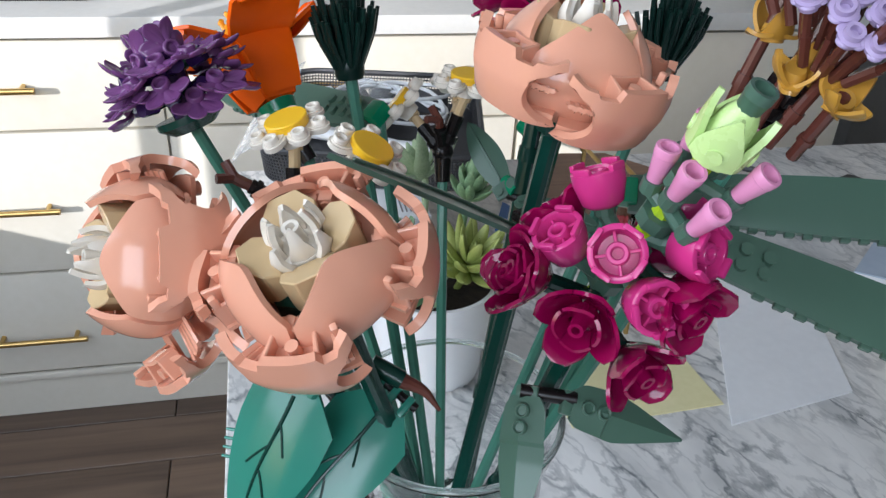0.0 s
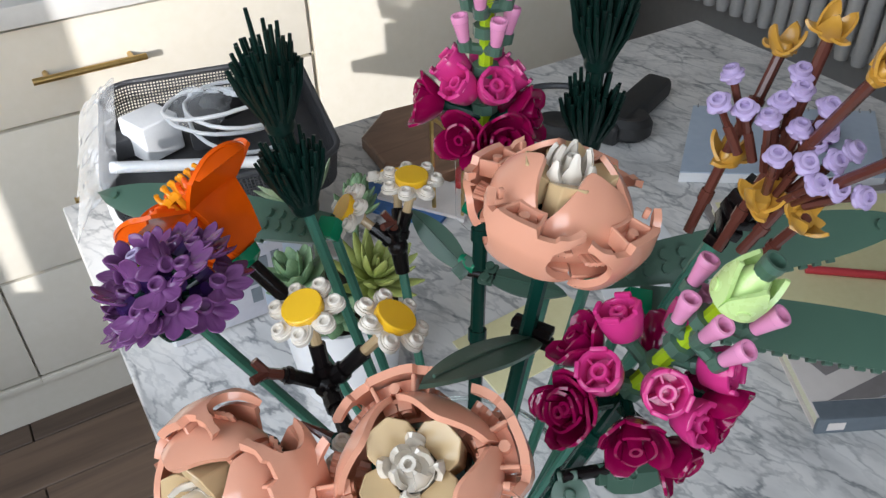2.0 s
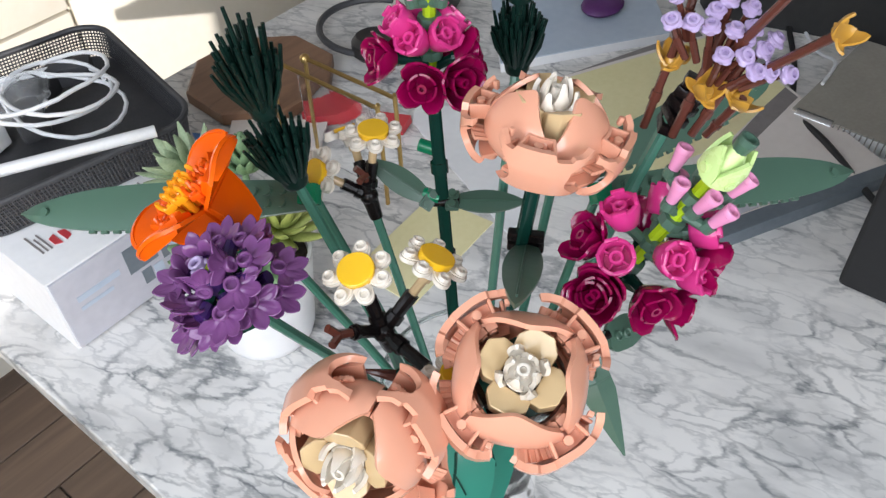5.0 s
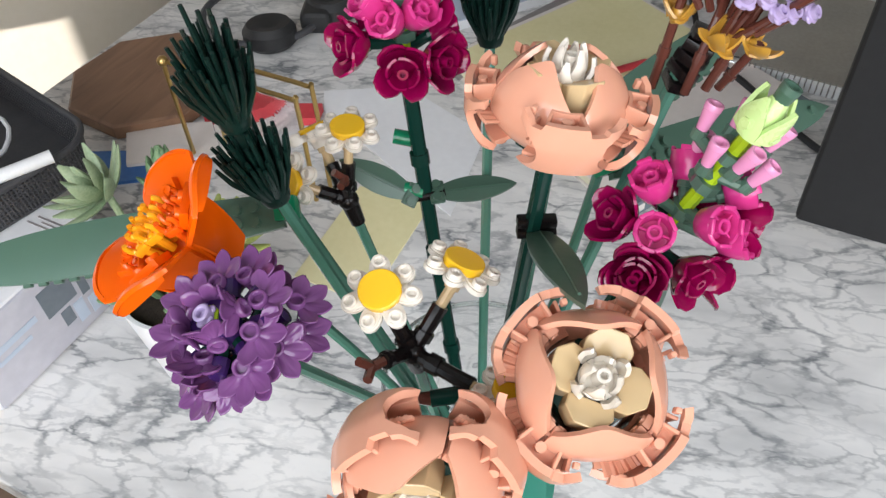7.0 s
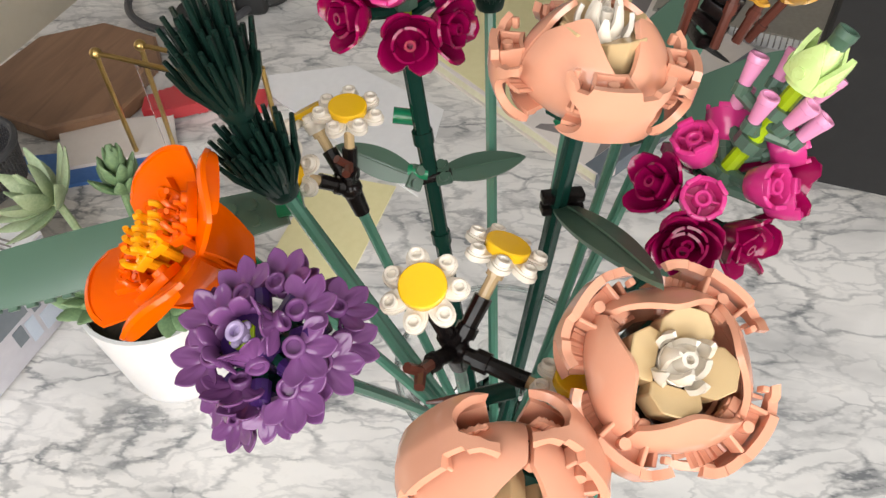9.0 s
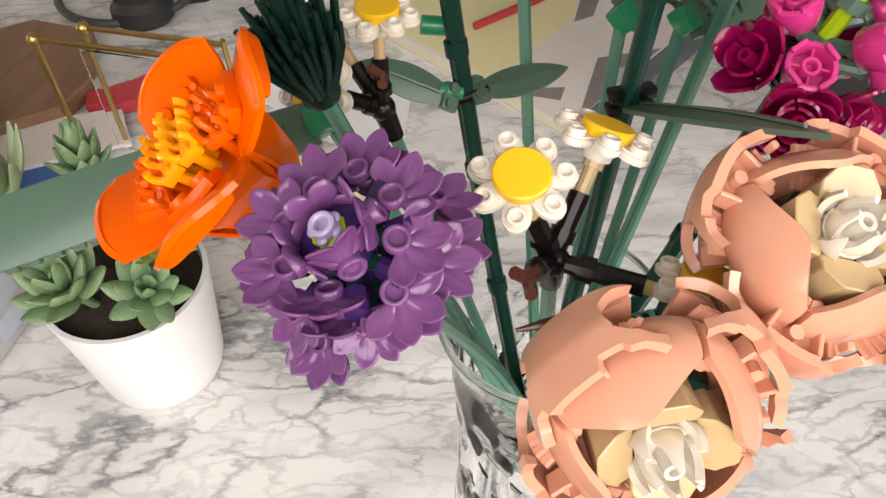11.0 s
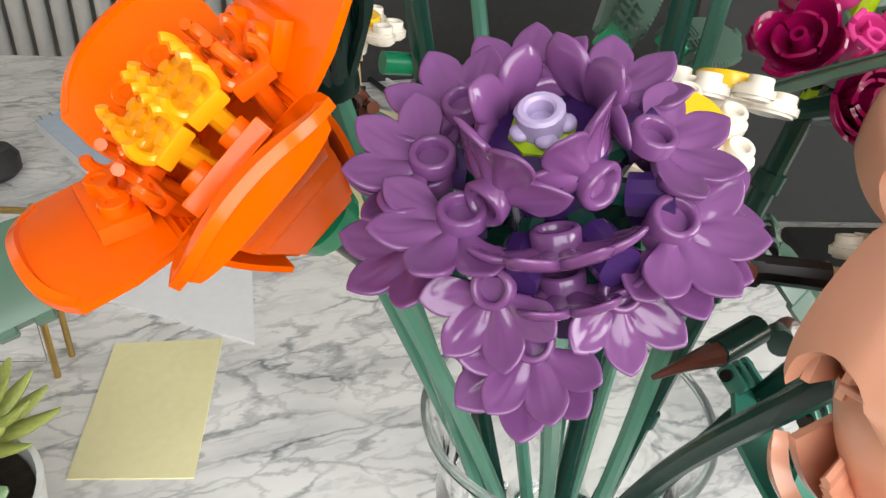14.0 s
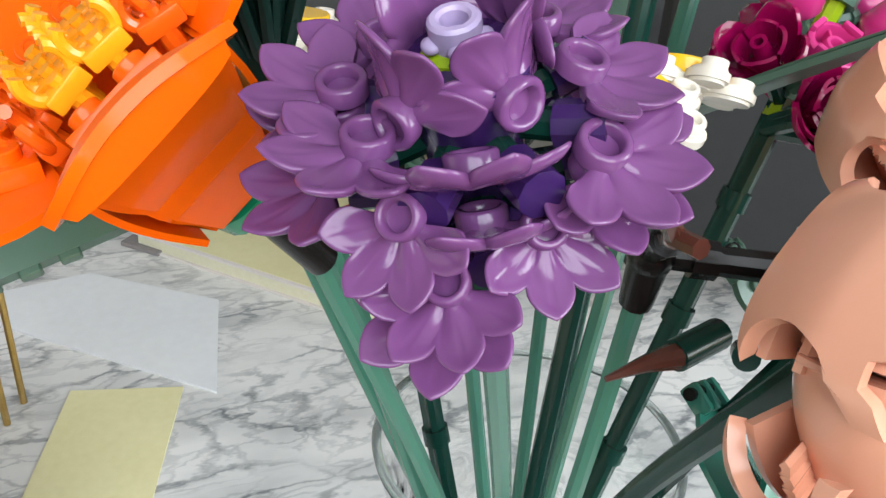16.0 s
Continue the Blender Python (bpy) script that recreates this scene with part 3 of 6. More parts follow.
def rose_outer_mesh(hand):
    """One arched outer petal: round cut at the low end, a boxed stud and a spur near the other; z up from the stud's top, petal towards +x."""
    bm = bmesh.new()
    low, high = radians(-36), radians(33)

    def radius(z, a):
        if z > -0.0085:
            r = 0.0296 + 0.0010 * (-z / 0.0085)
        else:
            q = (-z - 0.0085) / 0.0105
            r = 0.0306 - 0.0016 * q - 0.0014 * q * q
        d = abs(a + radians(1))
        r /= math.cos(d) ** 0.75
        return r - 0.0066 * (d / radians(35)) ** 3

    def top(a):
        d = math.degrees(a)
        if d > 27:
            return 0.0002 + 0.0022 * (d - 27) / 6
        if d > 19:
            return -0.0018
        if d > -10:
            return 0.0006
        if d > -21:
            return -0.0024
        return -0.0010 + 0.0020 * max((-d - 28) / 8, 0)

    def fn(u, v):
        z0 = -0.0190
        q = (v - 0.46) / 0.42
        cut = radians(17) * math.sqrt(max(1 - q * q, 0.0)) if abs(q) < 1 else 0.0
        a = low + (high - low) * u
        a = max(a, low + cut + radians(0.8) * u)
        k = (v - 0.42) / 0.40
        a = min(a, high - (radians(14) * math.sqrt(1 - k * k) if abs(k) < 1 else 0.0) - radians(0.8) * (1 - u))
        z = z0 + v * (top(a) - z0)
        r = radius(z, a)
        return r * math.cos(a), r * math.sin(a), z

    shell(bm, fn, 36, 18, -0.0028)

    def wall(a, r0, r1, z0, z1, t=0.0013):
        m = Matrix.Rotation(radians(a), 4, 'Z')
        block(bm, m @ Matrix.Translation(((r0 + r1) / 2, 0, (z0 + z1) / 2)), r1 - r0, t, z1 - z0, 0.0003, 1)

    def plate(u, v, r0, r1, a0, a1, z):
        a = radians(a0 + (a1 - a0) * u)
        r = r0 + (r1 - r0) * v
        return r * math.cos(a), r * math.sin(a), z

    # the box round the stud
    wall(-9, 0.0218, 0.0296, -0.0065, 0.0000)
    wall(18, 0.0218, 0.0296, -0.0065, 0.0000)
    shell(bm, lambda u, v: plate(u, 0, 0.0224, 0.0224, -10, 19, -0.0065 + 0.0065 * v), 8, 2, 0.0013)
    shell(bm, lambda u, v: plate(u, v, 0.0218, 0.0292, -9, 18, -0.0052), 8, 2, 0.0012)
    m = Matrix.Rotation(radians(4.5), 4, 'Z')
    cyl(bm, m @ Vector((0.0262, 0, -0.0060)), m @ Vector((0.0262, 0, -0.0004)), 0.0018, seg=14)
    # the hollow beside it, with a rippled floor
    shell(bm, lambda u, v: (lambda p: (p[0], p[1], p[2] + 0.0035 * v + 0.00045 * math.sin(u * 34)))(plate(u, v, 0.0175, 0.0290, -33, -9, -0.0132)), 30, 5, 0.0013)
    wall(27, 0.0230, 0.0285, -0.0120, -0.0030)
    shell(bm, lambda u, v: plate(u, v, 0.0185, 0.0280, 18, 31, -0.0120), 8, 3, 0.0013)
    shell(bm, lambda u, v: plate(u, v, 0.0160, 0.0262, -36, 33, -0.0186), 14, 3, 0.0016)
    shell(bm, lambda u, v: plate(u, 0, 0.0182, 0.0182, -18, 30, -0.0186 + 0.0100 * v), 10, 2, 0.0014)
    # spur at the tip and studs beneath
    m = Matrix.Rotation(high - radians(2.5), 4, 'Z') @ Matrix.Translation((0.0262, 0, 0.0004))
    block(bm, m, 0.0022, 0.0020, 0.0040, 0.0006)
    for a in (-20, -3, 14):
        m = Matrix.Rotation(radians(a), 4, 'Z')
        cyl(bm, m @ Vector((0.0212, 0, -0.0222)), m @ Vector((0.0212, 0, -0.0180)), 0.0024, seg=12)
    return mirrored(bm, "outer_petal", 32, hand)


def rose_tan_mesh():
    """A tan wedge with cut corners leaning round the heart of the rose."""
    bm = bmesh.new()
    # distance from the middle, half width, height
    out = ((0.0068, -0.0074, 0.0046), (0.0112, -0.0078, 0.0068), (0.0158, -0.0040, 0.0088), (0.0158, 0.0040, 0.0088), (0.0112, 0.0078, 0.0068), (0.0068, 0.0074, 0.0046))
    top = [bm.verts.new((x, y, z)) for x, y, z in out]
    bot = [bm.verts.new((x, y * 1.02, z - (0.0085 if x < 0.008 else 0.0130))) for x, y, z in out]
    bm.faces.new(top)
    bm.faces.new(bot[::-1])
    for i in range(6):
        bm.faces.new((top[i], bot[i], bot[(i + 1) % 6], top[(i + 1) % 6]))
    bmesh.ops.bevel(bm, geom=list(bm.edges), offset=0.0004, segments=1, affect='EDGES')
    return to_mesh(bm, "tan_wedge", 20)


def heart_leaf_mesh(h, wide):
    bm = bmesh.new()

    def fn(u, v):
        w = wide * min(1.0, 0.10 + 1.05 * (1 - v) ** 0.7) * (0.75 + 0.25 * math.sin(math.pi * min(v * 1.6, 1)))
        y = (2 * u - 1) * w
        return 0.0016 - 0.30 * abs(y) + 0.0010 * math.sin(v * math.pi) - 0.0016 * v * v, y, h * v

    shell(bm, fn, 6, 8, -0.0016)
    return to_mesh(bm, "heart_leaf", 40)


def rose_heart_mesh():
    """White hollow stud on a small base."""
    bm = bmesh.new()
    lathe(bm, [(0, -0.004), (0.0066, -0.004), (0.0066, 0.002), (0.0028, 0.003), (0.0024, 0.0092), (0.0013, 0.0092), (0.0013, 0.0065), (0, 0.0065)], 14)
    return to_mesh(bm, "heart", 40)


ROSE = {("in", 1): rose_inner_mesh(1), ("in", -1): rose_inner_mesh(-1), ("bud", 1): rose_inner_mesh(1, 0.0010, 0.0070, 0.0098), ("bud", -1): rose_inner_mesh(-1, 0.0010, 0.0070, 0.0098),
        ("out", 1): rose_outer_mesh(1), ("out", -1): rose_outer_mesh(-1), "tan": rose_tan_mesh(),
        "heart": rose_heart_mesh(), "tall": heart_leaf_mesh(0.0112, 0.0032), "low": heart_leaf_mesh(0.0085, 0.0030)}


def rose(at, axis, notch, outer, base_line, label, thick, lift=0.0, inner="in"):
    """A rose. at: the middle of the ring of outer studs; notch: the angle of the low corner of the bud; outer: each outer petal's angle, hand, opening and how far it is pushed up."""
    t = thing("peach_rose", base_line[-1], label, "toy flower", "brick-built peach roses")
    z = Vector(axis).normalized()
    x = (Vector((1, 0, 0)) - z * z.x).normalized()
    m = Matrix((x, z.cross(x), z)).transposed().to_4x4()
    m.translation = at
    for k in range(4):
        turn = Matrix.Rotation(radians(notch + 45 + 90 * k), 4, 'Z')
        place("inner_petal", ROSE[inner, -1 if k % 2 else 1], PEACH, t, m @ turn)
        place("tan_wedge", ROSE["tan"], TAN, t, m @ turn @ Matrix.Rotation(radians(-22), 4, 'Z') @ Matrix.Translation((0, 0, lift)))
    for angle, hand, tip, up in outer:
        tilt = Matrix.Rotation(radians(angle), 4, 'Z') @ Matrix.Translation((0.018, 0, -0.020 + up)) @ Matrix.Rotation(radians(tip), 4, 'Y') @ Matrix.Translation((-0.018, 0, 0.020))
        place("outer_petal", ROSE["out", hand], PEACH, t, m @ tilt)
    hm = m @ Matrix.Translation((0, 0, 0.0026 + lift)) @ Matrix.Rotation(radians(notch + 23), 4, 'Z')
    heart = place("heart", ROSE["heart"], WHITE, t, hm, "white heart of small curled leaves")
    for kind, r, tilt_deg, off in (("tall", 0.0026, 4, 0), ("low", 0.0052, 14, 45)):
        for k in range(4):
            place("heart_leaf", ROSE[kind], WHITE, heart, hm @ Matrix.Rotation(radians(90 * k + off), 4, 'Z') @ Matrix.Translation((r, 0, 0.001)) @ Matrix.Rotation(radians(tilt_deg), 4, 'Y'))
    bm = bmesh.new()
    lathe(bm, [(0, -0.028), (0.006, -0.028), (0.0075, -0.0235), (0.0150, -0.0215), (0.0165, -0.016), (0.0150, -0.004), (0, 0.000)], 8)
    part("calyx", bm, DKGREEN, t, "dark green core and calyx", m)
    bm = bmesh.new()
    ridged(bm, [m @ Vector((0, 0, -0.025))] + list(base_line), thick)
    part("stem", bm, STEMGREEN if thick < 0.003 else DKGREEN, t)
    return t


def leaf_mesh(length, width, bend, keel=0.25, pin=True):
    """A pointed moulded leaf from the origin along +x, face up +z, with vein grooves."""
    bm = bmesh.new()

    def fn(u, v):
        s = math.sin(math.pi * min(0.14 + 0.86 * u, 1.0)) ** 0.75 if u < 0.999 else 0.0
        w = width * 0.5 * (s if u > 0.42 else max(s, 0.55 + 0.9 * u))
        y = (2 * v - 1) * w
        z = -bend * u * u * length - keel * abs(y) * 0.5
        return length * u, y, z

    shell(bm, fn, 18, 8, 0.0016)
    line = [Vector((length * i / 12, 0, -bend * (i / 12) ** 2 * length + 0.0004)) for i in range(1, 12)]
    tube(bm, line, 0.00055, 5)
    if pin:
        for s in (-1, 1):
            cyl(bm, (-0.002, s * 0.0032, -0.002), (-0.002, s * 0.0032, 0.0028), 0.0022, seg=10)
        block(bm, Matrix.Translation((-0.002, 0, -0.0005)), 0.007, 0.011, 0.0032, 0.0008)
    return to_mesh(bm, "leaf", 40)


def wing_mesh(length, width, sweep, studs=True, side=1):
    """A long straight sand-green blade along +x with a toothed lower edge and studs near the tip."""
    bm = bmesh.new()
    n = 22
    up, lo = [], []
    for i in range(n + 1):
        u = i / n
        w = width * (0.62 + 0.38 * math.sin(min(u * 1.7, 1.0) * math.pi / 2)) * (1.0 if u < 0.6 else math.cos((u - 0.6) / 0.4 * math.pi / 2) ** 0.55 if u < 0.999 else 0.04)
        mid = sweep * u * u
        up.append((length * u, mid + w * 0.5))
        lo.append((length * u, mid - w * 0.5))
    top = [[bm.verts.new((x, y, 0.0018 if k == 1 else 0.0)) for (x, y) in row] for k, row in enumerate((up, [((a[0] + b[0]) / 2, (a[1] * 0.35 + b[1] * 0.65)) for a, b in zip(up, lo)], lo))]
    bot = [[bm.verts.new((v.co.x, v.co.y, v.co.z - 0.0030)) for v in row] for row in top]
    for k in range(2):
        for i in range(n):
            bm.faces.new((top[k][i], top[k + 1][i], top[k + 1][i + 1], top[k][i + 1]))
            bm.faces.new((bot[k][i], bot[k][i + 1], bot[k + 1][i + 1], bot[k + 1][i]))
    for k, flip in ((0, 1), (2, -1)):
        for i in range(n):
            q = (top[k][i], top[k][i + 1], bot[k][i + 1], bot[k][i])
            bm.faces.new(q if flip > 0 else q[::-1])
    for i in (0, n):
        for k in range(2):
            bm.faces.new((top[k][i], top[k + 1][i], bot[k + 1][i], bot[k][i]))
    for i in range(5, n - 5):
        x, y = lo[i]
        block(bm, Matrix.Translation((x, y - 0.0005, -0.0015)), length / n * 0.55, 0.0022, 0.0026, 0.0004, 1)
    if studs:
        for i in range(4):
            for s in (0, 1):
                cyl(bm, (0.012 + i * 0.008, sweep * 0.02 + width * (0.12 - 0.26 * s), 0.0005), (0.012 + i * 0.008, sweep * 0.02 + width * (0.12 - 0.26 * s), 0.0032), 0.0024, seg=10)
        cyl(bm, (length * 0.90, sweep * 0.81, 0), (length * 0.90, sweep * 0.81, 0.0032), 0.0024, seg=10)
    if side < 0:
        bm.transform(Matrix.Diagonal((1, -1, 1, 1)))
    return to_mesh(bm, "blade", 30)


def lay(at, way, face, roll=0.0):
    """A pose whose x runs along way and whose z leans to face."""
    x = Vector(way).normalized()
    z = Vector(face)
    z = (z - x * z.dot(x)).normalized()
    y = z.cross(x)
    m = Matrix((x, y, z)).transposed().to_4x4()
    m.translation = at
    return m @ Matrix.Rotation(radians(roll), 4, 'X')


def foot(x, y):
    """Where a stem ends in the vase."""
    return Vector((RIM.x + x, RIM.y + y, 0.014))


def neck(x, y, z=0.19):
    return Vector((RIM.x + x, RIM.y + y, z))


rose_a = rose((-0.0790, -0.0210, 0.2985), (-0.905, -0.33, 0.26), 35, ((98, 1, -12, 0), (-3, -1, -4, -0.0025), (-84, -1, 34, 0), (190, 1, 0, 0)), course((-0.046, -0.014, 0.292)),
              "peach brick-built rose that faces sideways, in the vase", 0.0033)
rose_b = rose((-0.0272, -0.0568, 0.3166), (-0.343, -0.288, 0.893), 257, ((-11, -1, 2, 0), (80, -1, 2, 0), (165, 1, 2, 0), (252, 1, 3, 0)), course((-0.018, -0.049, 0.292)),
              "open peach brick-built rose with white heart, in the vase", 0.0033)
rose_c = rose((0.0605, -0.0088, 0.3553), (0.14, -0.09, 0.98), 212, ((110, -1, 11, 0.002), (206, -1, 3, 0.005), (281, 1, 8, 0.003), (24, 1, 6, 0.002)), course((0.057, -0.007, 0.330)),
              "tall peach brick-built rose half open, in the vase", 0.0036, 0.0035, "bud")

# the rose leaves
def broad_leaf(parent, m, length, width, bend, keel=0.30):
    """A broad curled leaf with a small comb on one edge, its dark veins and the hinge bar at its foot."""
    bm = bmesh.new()

    def lift(u, y):
        return -bend * u * u * length - keel * abs(y) * 0.4 - 0.0035 * max(abs(y) / (width * 0.5) - 0.45, 0) ** 1.5

    def fn(u, v):
        w = width * 0.5 * min(0.42 + 3.2 * u ** 0.9, 1.0 - 0.97 * max((u - 0.30) / 0.70, 0.0) ** 1.5)
        y = (2 * v - 1) * w
        return length * u, y, lift(u, y)

    shell(bm, fn, 40, 14, 0.0016)
    for k in range(4):
        x, y, z = fn(0.44 + 0.045 * k, 0.0)
        block(bm, Matrix.Translation((x, y - 0.0016, z - 0.0006)) @ Matrix.Rotation(radians(25), 4, 'Z'), 0.0011, 0.0046, 0.0014, 0.0003, 1)
    for y in (-0.0062, 0.0, 0.0062):
        block(bm, Matrix.Translation((-0.0022, y, -0.0004)), 0.0085, 0.0030, 0.0052, 0.0012)
    leaf = part("leaf", bm, TEAL, parent, "broad curved green leaf", m, 40)
    bm = bmesh.new()
    cyl(bm, (-0.0040, -0.0095, -0.0002), (-0.0040, 0.0095, -0.0002), 0.0017, seg=10)
    part("hinge_bar", bm, BLACK, leaf, "black hinge bar", m)
    bm = bmesh.new()
    tube(bm, [Vector((length * i / 14, 0.0006 * math.sin(i * 0.6), lift(i / 14, 0) + 0.0001)) for i in range(1, 14)], [0.00075 - 0.00035 * i / 13 for i in range(13)], 6)
    part("midrib", bm, DKGREEN, leaf, "dark green midrib", m)
    for k, u0 in ((1, 0.22), (-1, 0.36), (1, 0.50)):
        bm = bmesh.new()
        line = []
        for i in range(7):
            u = u0 + 0.15 * i / 6
            y = k * width * 0.17 * (i / 6) ** 0.85
            line.append(Vector((length * u, y, lift(u, y) + 0.0001)))
        tube(bm, line, 0.0005, 5)
        part("vein", bm, DKGREEN, leaf, "", m)


broad_leaf(rose_b, lay((0.0005, -0.024, 0.2350), (-0.74, -0.45, -0.52), (-0.20, -0.62, 0.75)), 0.068, 0.033, 0.22)
broad_leaf(rose_a, lay((-0.030, -0.028, 0.2500), (-0.52, -0.30, -0.80), (-0.45, -0.55, 0.70)), 0.068, 0.037, 0.22)
leaf_c = leaf_mesh(0.104, 0.0165, 0.06)
place("leaf", leaf_c, SAND, rose_c, lay((0.056, -0.004, 0.286), (-0.074, -0.0435, 0.062), (0.53, 0.26, 0.80)), "sand-green pointed leaf")
bm = bmesh.new()
for dz in (0, 0.006):
    block(bm, aim((0.0545, -0.004, 0.286 + dz), (0.1, 0, 1), 30), 0.017, 0.006, 0.004, 0.001)
part("clip", bm, BLACK, rose_c, "black leaf clip")


def thorn(parent, foot_at, root, mid, end):
    """A dark green socket with a curved brown thorn."""
    bm = bmesh.new()
    cyl(bm, foot_at, root, 0.0034)
    part("thorn_holder", bm, DKGREEN, parent)
    bm = bmesh.new()
    line = curve_pts([root, mid, end], 8)
    tube(bm, line, [0.0029 - 0.0023 * i / (len(line) - 1) for i in range(len(line))], 10)
    part("thorn", bm, BROWN, parent, "reddish-brown curved thorn")


thorn(rose_b, (-0.0060, -0.0260, 0.2540), (0.0040, -0.0305, 0.2490), (0.0105, -0.0360, 0.2480), (0.0150, -0.0420, 0.2440))
thorn(rose_a, (-0.0230, -0.0090, 0.2720), (-0.0305, 0.0026, 0.2714), (-0.0345, 0.0100, 0.2722), (-0.0375, 0.0182, 0.2707))


# purple aster --------------------------------------------------------------
def floret_mesh():
    """A fan of pointed petals behind a hollow collar; fan towards +x, collar up +z."""
    bm = bmesh.new()
    stud_ring(bm, Matrix.Translation((-0.0005, 0, -0.0005)), 0.0036, 0.0023, 0.0028, 18)
    rows, cols = (0.0, 0.16, 0.32, 0.46, 0.58, 0.68, 0.77, 0.85, 0.91, 0.955, 0.985, 1.0), 64

    def at(u, k, face):
        lobe = (4.0 * k / cols) % 1.0 - 0.5 if k < cols else 0.5
        e = abs(2 * lobe)
        reach = (0.0126 if cols / 4 <= k <= cols * 3 / 4 else 0.0120) * (0.67 + 0.33 * max(1 - e ** 1.1, 0.0) ** 0.62)
        a = radians(-94 + 188 * k / cols)
        r = 0.0006 + reach * u
        curl = -0.0006 - 0.0007 * math.sin(u * math.pi) + 0.0030 * (r / 0.0130) ** 3
        crown = 0.0006 * (1 - e * e) * math.sin(min(u * 1.15, 1.0) * math.pi)
        vein = 0.00018 * math.exp(-(lobe / 0.045) ** 2) * min(max(u - 0.35, 0) * 4, 1) * (1 if u < 0.9 else 0)
        half = 0.00075 * math.sqrt(max(1 - max((u - 0.86) / 0.14, 0.0) ** 2, 0.0))
        return bm.verts.new((r * math.cos(a), r * math.sin(a), curl + (crown - vein if face > 0 else crown * 0.5) + face * half))

    grids = [[[at(u, k, face) for k in range(cols + 1)] for u in rows] for face in (1, -1)]
    for g, way in zip(grids, (1, -1)):
        for p, q in zip(g, g[1:]):
            for k in range(cols):
                f = (p[k], q[k], q[k + 1], p[k + 1])
                bm.faces.new(f[::way])
    for k in (0, cols):
        for i in range(len(rows) - 1):
            bm.faces.new((grids[0][i][k], grids[0][i + 1][k], grids[1][i + 1][k], grids[1][i][k]))
    bmesh.ops.remove_doubles(bm, verts=bm.verts, dist=0.00002)
    return to_mesh(bm, "floret", 70)


def cup_mesh(radius):
    """A floret bent round the heart of the flower."""
    bm = bmesh.new()
    bm.from_mesh(floret)
    for v in bm.verts:
        a = v.co.y / radius
        v.co = Vector((v.co.x, (radius + v.co.z) * math.sin(a), (radius + v.co.z) * math.cos(a) - radius))
    return to_mesh(bm, "floret", 70)


floret = floret_mesh()
cups = cup_mesh(0.0088), cup_mesh(0.0104)
A_AT, A_AXIS = Vector((-0.0660, 0.0495, 0.3245)), Vector((-0.36, 0.22, 0.90))
aster = thing("purple_aster", foot(0.02, 0.0), "round purple brick-built aster with lilac centre, in the vase", "toy flower")
az_ = A_AXIS.normalized()
ax_ = (Vector((-1, 0, 0)) + az_ * az_.x).normalized()
am = Matrix((ax_, az_.cross(ax_), az_)).transposed().to_4x4()
am.translation = A_AT
rng = random.Random(11)


def put_floret(az, rho, h, tilt, up=False, spin=0.0, back=0.0, size=1.0, shape=floret):
    """One floret at angle az round the flower, its collar leaning outwards by tilt."""
    out = Vector((math.cos(radians(az)), math.sin(radians(az)), 0))
    th = radians(tilt)
    zax = out * math.sin(th) + Vector((0, 0, 1)) * math.cos(th)
    xax = (out * math.cos(th) - Vector((0, 0, 1)) * math.sin(th)) * (-1 if up else 1)
    m = Matrix((xax, zax.cross(xax), zax)).transposed().to_4x4()
    m.translation = out * rho + Vector((0, 0, h)) - zax * back
    place("floret", shape, PURPLE, aster, am @ m @ Matrix.Rotation(radians(spin), 4, 'Z') @ Matrix.Scale(size * 0.87, 4))


for k in range(4):
    put_floret(37 + 90 * k, 0.0080 + 0.0016 * (k % 2), 0.0150, 80, True, rng.uniform(-4, 4), size=0.93, shape=cups[k % 2])
# angle round the flower, distance from its axis, height, lean of the collar, and whether a second floret nests beneath
for az, rho, h, tilt, double in (
        (-106, 0.0150, 0.0126, -6, True), (-61, 0.0136, 0.0128, -10, False), (-5, 0.0118, 0.0112, -37, False), (-4, 0.0130, 0.0038, -32, False), (52, 0.0170, 0.0088, 22, True),
        (90, 0.0136, 0.0122, 24, False), (136, 0.0150, 0.0115, 14, False), (180, 0.0180, 0.0105, 12, True), (-146, 0.0160, 0.0118, 4, False),
        (-32, 0.0176, 0.0088, 40, False), (19, 0.0170, 0.0045, 40, False), (-17, 0.0205, 0.0022, 24, True), (-80, 0.0180, 0.0060, 14, False),
        (-126, 0.0180, 0.0040, 24, False), (86, 0.0180, 0.0045, 40, False), (137, 0.0215, 0.0000, 42, False), (-164, 0.0190, 0.0030, 36, False),
        (112, 0.0185, -0.0030, 46, False), (176, 0.0195, -0.0030, 46, False)):
    put_floret(az, rho, h, tilt, spin=rng.uniform(-7, 7), size=0.86 if tilt > 20 and abs(az) < 40 else 1.0)
    if double:
        put_floret(az + rng.uniform(-3, 3), rho + 0.0008, h, tilt + 6, spin=rng.choice((-21, 21)), back=0.0034)
bm = bmesh.new()
stud_ring(bm, Matrix.Translation((0, 0, 0.0190)), 0.0030, 0.0016, 0.0032, 16)
for k in range(5):
    m = Matrix.Rotation(2 * math.pi * k / 5, 4, 'Z') @ Matrix.Translation((0.0030, 0, 0.0197))
    bmesh.ops.create_icosphere(bm, subdivisions=2, radius=0.0012, matrix=m @ Matrix.Diagonal((1, 1.2, 0.7, 1)))
part("centre_stud", bm, LILAC, aster, "lilac flower stud", am)
bm = bmesh.new()
lathe(bm, [(0, 0.015), (0.0042, 0.015), (0.0042, 0.0184), (0.003, 0.0191), (0, 0.0191)], 8)
part("centre_base", bm, LIME, aster, "lime green base", am)
bm = bmesh.new()
